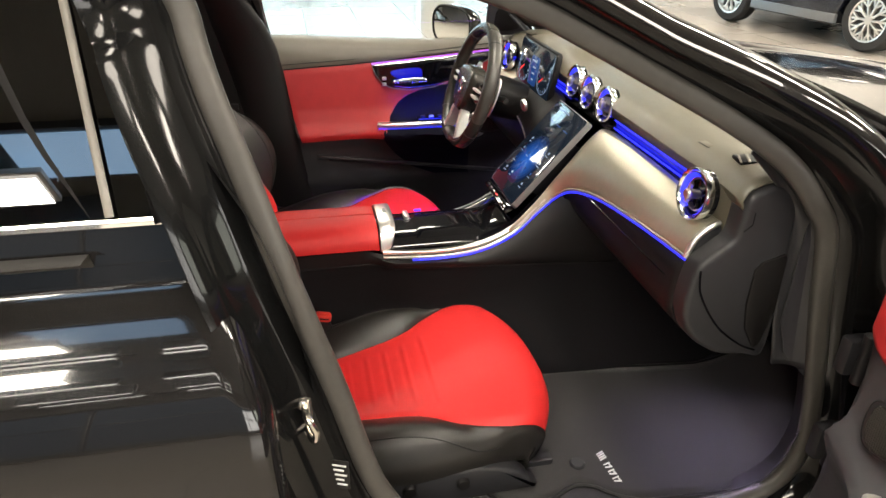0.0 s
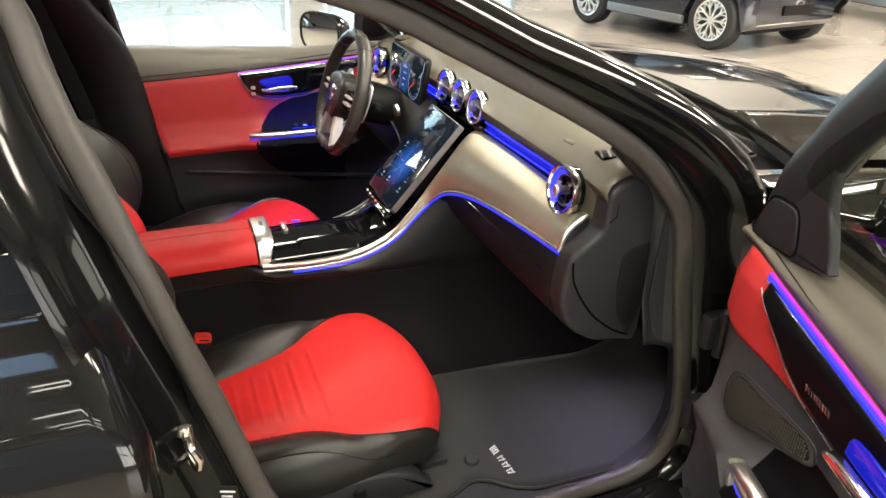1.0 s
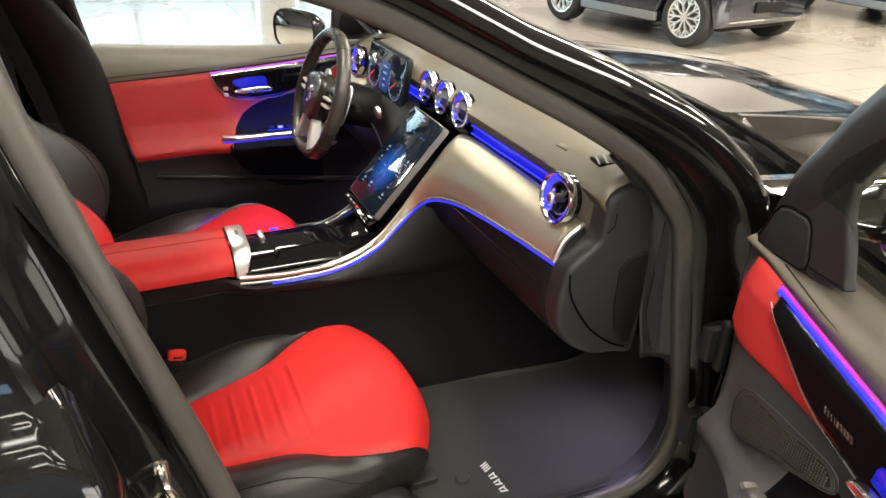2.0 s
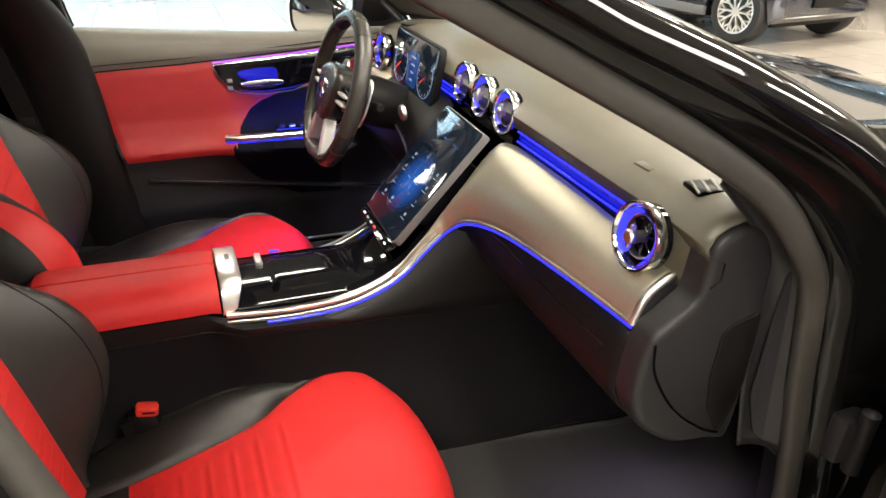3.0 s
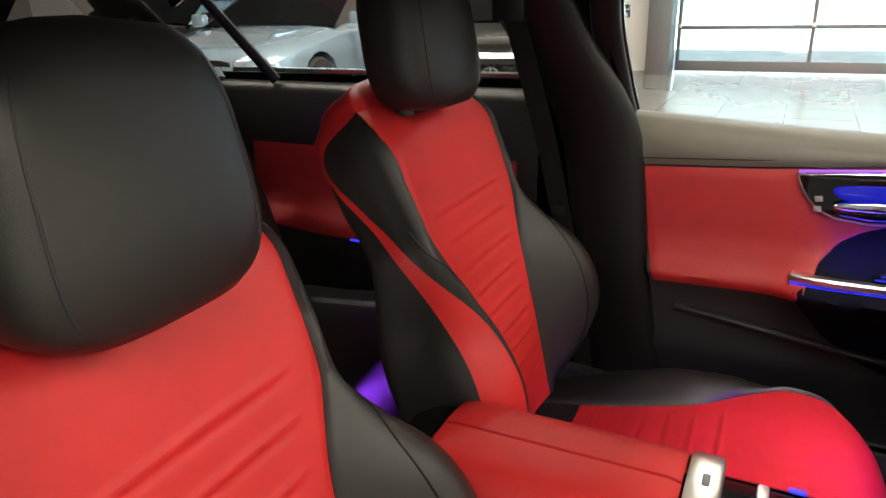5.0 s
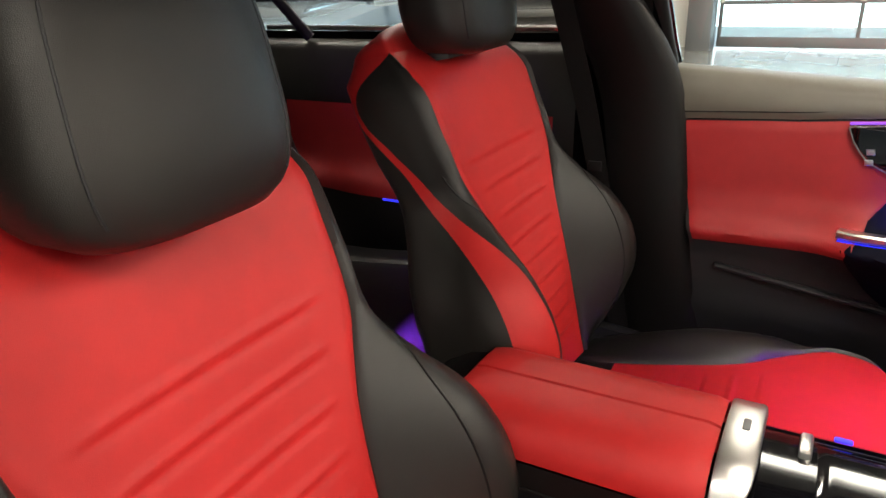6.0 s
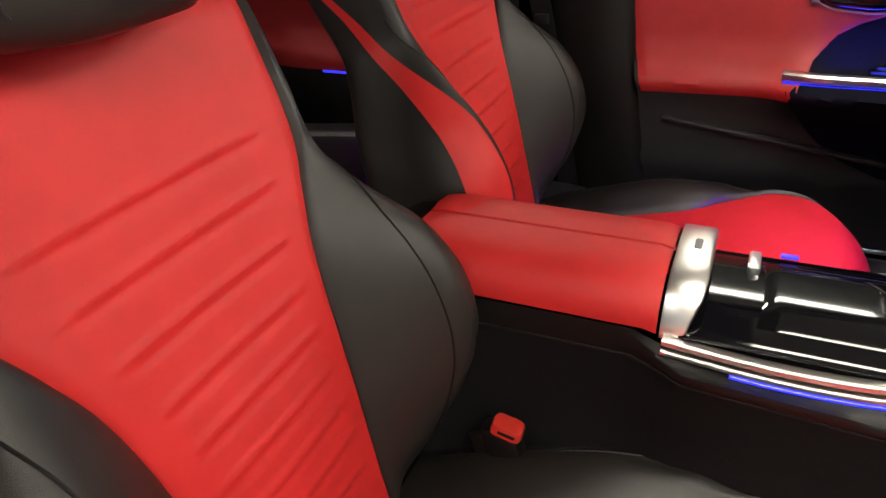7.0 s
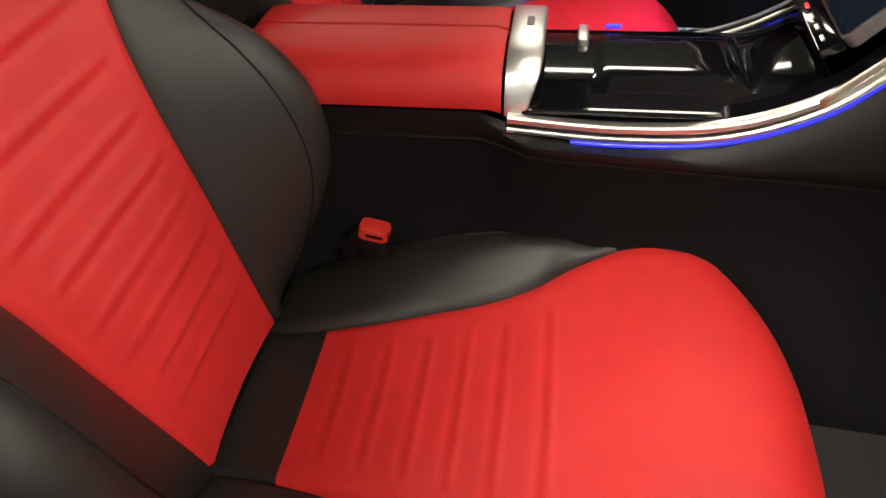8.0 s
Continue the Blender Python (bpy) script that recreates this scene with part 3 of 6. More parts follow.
# ---- centre console ----
def centre_console():
    con = thing("centre_console", (0.1, 0, 0.26), "gloss black centre console with red armrest and chrome rails", "centre console")
    # lower side walls
    for sg in (-1, 1):
        rows = []
        for x in np.linspace(-.42, 1.05, 50):
            up = max(0, x - .28)
            top = float(np.interp(x, (-.42, -.006, .004, .128, .243, .334, .395, .425, .46, .49), (.580, .580, .564, .553, .563, .601, .660, .689, .722, .745)))
            flare = .5 - .5 * math.cos(math.pi * min(1, max(0, (x + .1) / .8)))
            # the side swells out in front of the armrest
            sw = float(np.interp(x, (-.02, .0, .03), (0, .45, 1)))
            rows.append([(x, sg * (.101 + (y - .101) * sw if z > .5 else y - .020 * (1 - sw) * (z - .255) / .2), z) for y, z in ((.108, top), (.124, top - .008), (.138, .560 - .05 * max(x, 0) + .10 * up), (.140, .552 - .06 * max(x, 0) + .08 * up),
                                                      (.132, .543 - .06 * max(x, 0)), (.135, .46), (.155, .38), (.215 + .05 * flare, .31), (.245 + .04 * flare, .250))])
        part("side_wall", grid([r[:5] for r in rows]), PLASTIC, con, "dark soft plastic console side", angle=75)
        part("side_carpet", grid([r[4:] for r in rows]), SHADED_CARPET, con, "carpet on the console side, darkened for the footwell shade", angle=75)
        part("side_edge", sweep([(r[4][0], r[4][1] + sg * .001, r[4][2]) for r in rows], ring(.0022, .0022, 6)), PLASTIC, con, "moulded edge above the carpet")
    # armrest in two padded halves
    for sg in (-1, 1):
        rows = []
        for i, x in enumerate(np.linspace(-.335, -.004, 24)):
            e = min(1, (x + .335) / .03, (-.004 - x) / .008)
            e = math.sqrt(max(0, 1 - (1 - max(e, 0)) ** 2))
            dz = -.02 * (1 - e) if x < -.2 else -.004 * (1 - e)
            rows.append([(x, sg * y, z + dz) for y, z in ((.0008, .600), (.0008, .632), (.003, .6365), (.030, .6375), (.060, .634), (.080, .625), (.094, .610), (.101, .592), (.101, .583), (.095, .580))])
        part("armrest_lid", grid(rows), RED, con, "red leather armrest lid with centre seam")
    part("console_end", joined(*[grid([[(x, sg * y, z) for y, z in ((0, .622 - .3 * k), (.06, .62 - .3 * k), (.095, .60 - .25 * k), (.1, .58 - .2 * k), (.1, .40))]
                                         for x, k in ((-.333, 0), (-.36, .02), (-.40, .1), (-.43, .3))]) for sg in (-1, 1)]), PLASTIC, con, "black rear console end")
    # chrome clasp in front of the armrest
    rows = []
    arc = even(cr([(-.103, .577), (-.103, .592), (-.096, .610), (-.082, .626), (-.060, .6355), (-.03, .639), (0, .640), (.03, .639), (.060, .6355), (.082, .626), (.096, .610), (.103, .592), (.103, .577)], 5), 41)
    for n, (y, z) in enumerate(arc):
        u = abs(n - 20) / 20
        front = float(np.interp(u, (0, .42, .60, .80, 1), (.041, .041, .039, .031, .022)))
        rows.append([(-.001, y * .95, z - .006), (.0, y, z - .001), (.003, y, z), (front - .004, y, z), (front - .001, y * .995, z - .0015), (front, y * .97, z - .006)])
    clasp = part("clasp", grid(rows), SATIN, con, "satin chrome armrest clasp")
    part("button", box(.022, .008, .6388, .009, .024, .005, .0015), FRAME, clasp, "grey release button")
    # gloss black top with its sunk tray lid
    rows = []
    for x in np.linspace(.02, .345, 30):
        rise = max(0, x - .27) ** 2 * 5
        rows.append([(x, y, .598 + rise - .016 * (abs(y) / .105) ** 3) for y in np.linspace(-.104, .104, 25)])
    top = part("top_panel", grid(rows), GLOSS, con, "gloss black console top", thick=.003)
    rows = []
    for x in np.linspace(.095, .275, 16):
        ex = min(1, (x - .095) / .02, (.275 - x) / .02)
        hh = .007 * math.sqrt(max(0, 1 - (1 - ex) ** 2))
        rows.append([(x, y, .594 + (hh + .003) * (1 - abs(y / .075) ** 4)) for y in np.linspace(-.075, .075, 17)])
    part("tray_lid", grid(rows), GLOSS, top, "gloss black roller lid")
    part("drive_selector", box(.086, .050, .603, .014, .045, .010, .003), SATIN, con, "chrome switch")
    part("indicator", box(.125, .088, .5975, .02, .008, .003, .001), BLUE_GLOW, con, "blue indicator light")
    # rails that sweep up to the dash
    for sg in (-1, 1):
        rail = cr([(.004, .106, .577), (.128, .108, .570), (.243, .110, .580), (.334, .112, .619), (.395, .114, .678), (.425, .118, .707)], 8)
        rail[:, 1] *= sg
        # far rail: the same chrome, coloured dark grey as it catches no light
        part("rail", sweep(rail, ring(.0075, .0055, 10, 3) if sg < 0 else ring(.004, .0035, 10, 3)), SATIN if sg < 0 else FRAME, con, "satin chrome rail")
        r2 = rail.copy()
        r2[:, 2] -= .0115
        r2[:, 1] += sg * .004
        part("rail", sweep(r2, ring(.006, .004, 10, 3)), SATIN, con, "satin chrome rail")
        r3 = rail[5:].copy()
        r3[:, 2] -= .0180
        r3[:, 1] += sg * .0085
        part("light_line", sweep(r3, ring(.0025, .0025, 6)), BLUE_GLOW, con, "blue ambient light line")
        web = [[(p[0], p[1] - sg * .004, p[2] + .004), (p[0], p[1] - sg * .02, p[2] + .012)] for p in rail]
        part("side_web", grid(web), GLOSS, con)
    return con


centre_console()


# ---- dashboard ----
VX, VZ = .507, .90


def lower_line():
    return cr([(.334, -.117, .603), (.395, -.119, .662), (.432, -.130, .705), (.458, -.176, .742), (.474, -.298, .772), (.482, -.489, .793), (.489, -.648, .802)], 10)


def upper_line():
    return cr([(.338, -.113, .612), (.402, -.114, .685), (.468, -.112, .780), (.530, -.118, .860), (.551, -.155, .878), (.556, -.30, .878), (.555, -.489, .874), (.550, -.640, .862)], 10)


def dashboard():
    dash = thing("dashboard", (.6, 0, .26), "black leather dashboard with brushed silver trim panel and blue lighting", "dashboard")
    # padded top
    rows = []
    for y in np.linspace(-.690, .70, 50):
        a = abs(y)
        hump = .022 * math.exp(-((y - .36) / .17) ** 4)
        dip = -.010 * max(0, (a - .60) / .13) ** 2
        rows.append(even(cr([(1.02 - .25 * a ** 2, y, .925), (.80, y, .958 + dip), (.68, y, .966 + hump + dip), (.60, y, .962 + hump + dip), (.560, y, .948 + hump * .6 + dip), (.548, y, .930 + dip), (.555, y, .912 + dip)], 4), 22))
    part("top_pad", grid(rows), DASH, dash, "dark stitched leather dash top", thick=.004)
    seam = [(r[13][0], r[13][1], r[13][2] + .001) for r in rows[4:22]]
    part("stitched_seam", sweep(seam, ring(.0014, .0014, 6)), PLASTIC, dash)
    # recessed light band under the pad
    band = [[(.556, y, .912), (.572, y, .905), (.572, y, .882), (.558, y, .870)] for y in np.linspace(-.70, .72, 30)]
    part("band_recess", grid(band), GLOSS, dash)
    for sg in (-1, 1):
        lit = [[(.570, sg * y, .905), (.566, sg * y, .900), (.566, sg * y, .886), (.570, sg * y, .880)] for y in np.linspace(.15, .55, 12)]
        lb = part("light_band", grid(lit), BLUE_DIM, dash, "blue ambient light band")
        for z in (.902, .883):
            part("light_line", sweep([(.562, sg * y, z) for y in np.linspace(.15, .56, 12)], ring(.0022, .0018, 6)), BLUE_GLOW, lb)
    # silver trim that flows down onto the console
    lo, hi = lower_line(), upper_line()
    lo, hi = even(lo, 60), even(hi, 60)
    rows = []
    for a, b in zip(lo, hi):
        r = []
        for k in np.linspace(0, 1, 14):
            p = a + (b - a) * k
            bulge = math.sin(math.pi * k) * .016
            r.append(p + bulge * np.array((-.75, -.15, .62)))
        rows.append(r)
    trim = grid(rows)
    end_row = rows[-1]
    close = [[(x + k * .035, y - .003 * k, z - .028 * k) for x, y, z in rows[-1]] for k in (0, 1)]
    for pc in (grid(close), mirrored(grid(close))):
        part("trim_end", pc, GREY_PLASTIC, dash)
    outer = [r for r in rows if abs(r[0][1]) > .50]
    inner = [r for r in rows if abs(r[0][1]) <= .50] + outer[:1]
    part("trim_panel", trim, SILVER_TRIM, dash, "brushed dark silver trim panel", thick=.003)
    part("trim_panel", mirrored(grid(outer)), SILVER_TRIM, dash, "brushed dark silver trim panel", thick=.003)
    part("column_panel", mirrored(grid(inner)), PLASTIC, dash, "black panel behind the steering column", thick=.003)
    for sg in (1, -1):
        edge = lo.copy()
        edge[:, 1] *= sg
        part("trim_edge", sweep(edge, ring(.004, .0035, 8)), SATIN, dash, "satin chrome trim edge")
        ll = edge[2:].copy()
        ll[:, 2] -= .007
        if sg > 0:
            part("light_line", sweep(ll, ring(.0022, .0022, 6)), BLUE_GLOW, dash, "blue ambient light line")
        endp = np.array([(x - .002, sg * abs(y) + sg * .002, z) for x, y, z in end_row])
        part("end_strip", sweep(endp, ring(.006, .006, 10)), SATIN, dash, "satin chrome end strip")
    # lower dash, knee panel and glovebox
    rows = []
    for y in np.linspace(-.655, .70, 44):
        a = abs(y)
        k = min(1, max(0, (a - .10) / .12))
        z0 = .700 + .088 * k
        x0 = .445 + .04 * k
        rows.append(even(cr([(x0 + .005, y, z0), (x0 + .002, y, z0 - .02), (.475, y, .70), (.50, y, .655), (.56, y, .615), (.66, y, .605), (.80, y, .62), (1.05, y, .62)], 4), 24))
    low = part("lower_panel", grid(rows), PLASTIC, dash, "dark lower dash and glovebox", thick=.004)
    part("glovebox_handle", box(.481, -.318, .690, .006, .125, .016, .003, ry=-29), GREY_PLASTIC, low, "recessed glovebox handle")
    part("glovebox_gap", sweep([(.470, y, .752 - .0 * y) for y in np.linspace(-.62, -.16, 10)], ring(.0012, .0012, 6)), GLOSS, low)
    # end caps
    for sg in (-1, 1):
        o = cr([(.487, .803), (.476, .75), (.478, .70), (.503, .652), (.56, .612), (.62, .600), (.665, .600), (.670, .72), (.664, .83), (.655, .915), (.62, .948), (.580, .945), (.556, .925), (.551, .880), (.545, .852), (.515, .828)], 5, True)
        m = Matrix(((1, 0, 0, 0), (0, 0, sg, sg * .655), (0, 1, 0, 0), (0, 0, 0, 1)))
        cap = part("end_cap", plate(o, m, .042, .012, 3), GREY_PLASTIC, dash, "dark plastic dash end cap")
        gap = cr([(.490, .800), (.500, .75), (.545, .68), (.60, .632), (.640, .612)], 6)
        part("panel_gap", sweep([(a, sg * .6985, b) for a, b in gap], ring(.0022, .0012, 6), up=(0, 1, 0)), GLOSS, cap)
        o = [(.598, .790), (.612, .806), (.652, .818), (.658, .812), (.661, .70), (.645, .625), (.632, .620), (.606, .665), (.597, .72)]
        m = Matrix(((1, 0, 0, 0), (0, 0, sg, sg * .6955), (0, 1, 0, 0), (0, 0, 0, 1)))
        part("recess", plate(o, m, .006, .003), PLASTIC, cap)
    # facing round the outer vents
    for sg in (-1, 1):
        rows = [[(.549 + .010 * max(0, (y - .60) / .06) ** 2, sg * y, z) for z in np.linspace(.848, .926, 8)] for y in np.linspace(.545, .668, 10)]
        part("vent_facing", grid(rows), DASH, dash, "dark facing round the outer vent", thick=.004)
    # side demister vent
    for sg in (-1, 1):
        g = part("demister_frame", box(.622, sg * .603, .9635, .074, .042, .007, .002, rz=sg * 8), BLACK_TRIM, dash, "slotted side demister vent")
        for k in range(5):
            part("slat", box(.588 + k * .0170, sg * .603, .9674, .0050 if 0 < k < 4 else .004, .044, .0016, .0004, rz=sg * 26), DASH, g)
    sensor = part("sensor_gap", box(.592, -.50, .9592, .030, .038, .004, .001, ry=-9), PLASTIC, dash, "small flush sensor cover")
    part("sensor_cover", box(.592, -.50, .9600, .026, .034, .004, .001, ry=-9), DASH, sensor)
    area_lamp("dash_glow", (.465, .36, .745), (.12, .40, .44), .34, .05, 1.0, (.36, .03, 1.0), 50)
    return dash


dashboard()


def air_vent():
    v = thing("air_vent", (0, 0, 0), "round turbine air vent with chrome ring and blue light", "air vent", "round air vents")
    m = Matrix.Identity(4)
    part("housing", lathe([(.030, -.030), (.046, -.022), (.0465, -.004), (.042, .0), (.040, -.002), (.036, -.018), (.004, -.018)], m, 32), GLOSS, v)
    part("outer_ring", hoop([(.0455, -.014), (.0485, -.006), (.0490, .002), (.0478, .0055), (.0450, .0060), (.0425, .0035), (.0415, .0010), (.0402, .0015), (.0395, -.008)], m, 48), CHROME, v, "polished chrome ring")
    # lit inner wall in two arcs, dark between them
    for a0, a1, mat in ((20, 150, BLUE_GLOW), (150, 205, GLOSS), (205, 320, BLUE_GLOW), (320, 380, GLOSS)):
        arc = [[Vector((r * math.cos(radians(a)), r * math.sin(radians(a)), z)) for a in np.linspace(a0, a1, 16)] for r, z in ((.0398, .002), (.0385, -.001), (.0340, -.010), (.0335, -.014))]
        part("light_arc" if mat is BLUE_GLOW else "dark_arc", grid(arc), mat, v, "blue lit inner wall" if mat is BLUE_GLOW else "")
    part("inner_ring", hoop([(.0325, -.016), (.0322, -.007), (.0310, -.005), (.0290, -.006), (.0285, -.016)], m, 36), SATIN, v, "satin inner ring")
    for k in range(8):
        w = pose(0, 0, 0, 0, 0, k * 45) @ pose(.020, 0, -.012, 35, 0, 0)
        b = box(0, 0, 0, .024, .012, .0025, .0008)
        part("fin", moved(b, w), GLOSS, v)
    part("hub", lathe([(.008, -.02), (.0085, .002), (.0105, .006), (.0105, .014), (.008, .017), (.001, .0175)], m, 20), SATIN, v, "satin centre knob")
    part("knob", box(0, 0, .011, .034, .006, .007, .002), SATIN, v)
    return v


def vent_pose(x, y, z, lift=8, turn=0):
    # local z of the vent points towards the cabin
    return Matrix.Translation((x, y, z)) @ pose(0, 0, 0, 0, 0, turn) @ pose(0, 0, 0, 0, -90 + lift, 0)


first_vent = air_vent()
first_vent.matrix_basis = vent_pose(VX + .01, -.592, VZ)
for vx, vy, vz, vt in ((VX + .01, .592, VZ, 0), (.553, .101, .934, 0), (.551, -.004, .932, 0), (.549, -.112, .930, 0)):
    copy_thing(first_vent, vent_pose(vx, vy, vz, 8, vt) @ Matrix.Scale(.88 if abs(vy) < .3 else 1, 4))


def centre_screen():
    scr = thing("centre_display", (.43, 0, .66), "tilted portrait touchscreen showing a blue menu", "touchscreen")
    u = Vector((.515, -.007, .8885)) - Vector((.336, .01, .672))
    lx = Vector((.004, .206, 0)).normalized()
    uz = u.normalized()
    n = lx.cross(uz).normalized()
    if n.x > 0:
        n = -n
        lx = -lx
    c = (Vector((.515, -.007, .8885)) + Vector((.336, .01, .672))) / 2
    m = Matrix(((lx.x, uz.x, n.x, c.x), (lx.y, uz.y, n.y, c.y), (lx.z, uz.z, n.z, c.z), (0, 0, 0, 1)))
    h = u.length

    def rr(w, hh, r):
        return [(sx * (w / 2 - r) + r * math.cos(a), sy * (hh / 2 - r) + r * math.sin(a)) for sx, sy, a0 in ((1, 1, 0), (-1, 1, 90), (-1, -1, 180), (1, -1, 270))
                for a in (radians(a0), radians(a0 + 30), radians(a0 + 60), radians(a0 + 90))]
    part("bezel", plate(rr(.208, h, .010), m @ pose(0, 0, -.016), .016, .002), FRAME, scr, "thin dark metal bezel")
    part("glass", plate(rr(.203, h - .005, .009), m @ pose(0, 0, -.001), .0025, .0008), SCREEN, scr, "dark glass display")
    sg = 1 if lx.y > 0 else -1
    rng = random.Random(4)
    # a round blue glow behind the menu, in rings that grow dimmer outwards
    for k, mat in enumerate(SCREEN_GLOW):
        r = .070 - .0095 * k
        disc = [(r * math.cos(a), r * 1.08 * math.sin(a)) for a in np.linspace(0, 2 * math.pi, 40, endpoint=False)]
        part("menu_glow", plate(disc, m @ pose(0, -.030, .0016 + .00011 * k), .0002, .0001), mat, scr, "blue glow behind the menu")
    # menu symbols and unreadable captions as small lit bars
    for r in range(4):
        for k in range(4):
            x, y = -.066 + k * .044 + .004 * rng.random(), -.085 + r * .034 + .003 * rng.random()
            w = .006 + .004 * rng.random()
            part("icon", plate(rr(w, .007, .002), m @ pose(x, y, .0026), .0003, .0001), SCREEN_WHITE if rng.random() < .55 else SCREEN_BLUE, scr)
            if rng.random() < .8:
                part("caption", plate(rr(.012 + .010 * rng.random(), .0020, .0006), m @ pose(x, y - .010, .0026), .0003, .0001), SCREEN_WHITE, scr)
    part("status_bar", plate(rr(.07, .004, .0015), m @ pose(.03 * sg, h / 2 - .018, .0016), .0003, .0001), SCREEN_WHITE, scr)
    for k in range(3):
        part("caption", plate(rr(.03, .003, .001), m @ pose(-.05 + .05 * k, .085, .0016), .0003, .0001), SCREEN_BLUE, scr)
    # key strip below the glass
    strip = part("key_strip", plate(rr(.20, .026, .004), m @ pose(0, -h / 2 - .014, -.010) @ pose(0, 0, 0, -18, 0, 0), .010, .002), GLOSS, scr, "gloss black key strip")
    for k in range(7):
        part("key", plate(rr(.012, .004, .001), m @ pose(-.078 + k * .026, -h / 2 - .014, .0005) @ pose(0, 0, 0, -18, 0, 0), .0012, .0003), SCREEN_RED if k == 3 else SATIN, strip)
    part("mount", box(.47, 0, .74, .08, .12, .16, .01, ry=40), PLASTIC, scr)
    return scr


centre_screen()


def instrument_cluster():
    cl = thing("instrument_cluster", (.56, .36, .9), "free-standing digital instrument display with two dials", "instrument display")
    m = Matrix(((0, .16, -.987, .528), (-1, 0, 0, .350), (0, .987, .16, .905), (0, 0, 0, 1)))

    def rr(w, hh, r):
        return [(sx * (w / 2 - r) + r * math.cos(a), sy * (hh / 2 - r) + r * math.sin(a)) for sx, sy, a0 in ((1, 1, 0), (-1, 1, 90), (-1, -1, 180), (1, -1, 270))
                for a in (radians(a0), radians(a0 + 30), radians(a0 + 60), radians(a0 + 90))]
    part("housing", plate(rr(.306, .160, .016), m @ pose(0, 0, -.014), .016, .003), PLASTIC, cl)
    part("glass", plate(rr(.298, .152, .014), m @ pose(0, 0, .0015), .0016, .0005), SCREEN, cl, "dark display glass")
    for x in (-.088, .088):
        ringp = [(x + .048 * math.cos(a), .048 * math.sin(a)) for a in np.linspace(radians(-215), radians(35), 30)]
        part("dial_ring", sweep([m @ Vector((*p, .0035)) for p in ringp], ring(.0008, .0005, 6), up=m.to_3x3() @ Vector((0, 0, 1))), SCREEN_WHITE, cl)
        for a in np.linspace(-215, 35, 11):
            part("tick", moved(box(.041, 0, .0033, .008, .0016, .0006, .0002), m @ pose(x, 0, 0) @ pose(0, 0, 0, 0, 0, a)), SCREEN_WHITE, cl)
        part("needle", moved(box(.020, 0, .0034, .034, .0018, .0006, .0002), m @ pose(x, 0, 0, 0, 0, 215)), SCREEN_RED, cl)
    part("centre_field", plate(rr(.07, .085, .01), m @ pose(0, 0, .003), .0004, .0002), SCREEN_BLUE, cl)
    for k in range(4):
        part("caption", plate(rr(.03 - .004 * k, .005, .001), m @ pose(0, .028 - .018 * k, .0035), .0004, .0002), SCREEN_WHITE, cl)
    for k in range(5):
        part("warning_light", plate(rr(.006, .005, .001), m @ pose(-.12 + .012 * k, -.056, .0033), .0004, .0002), SCREEN_RED, cl)
    return cl


instrument_cluster()


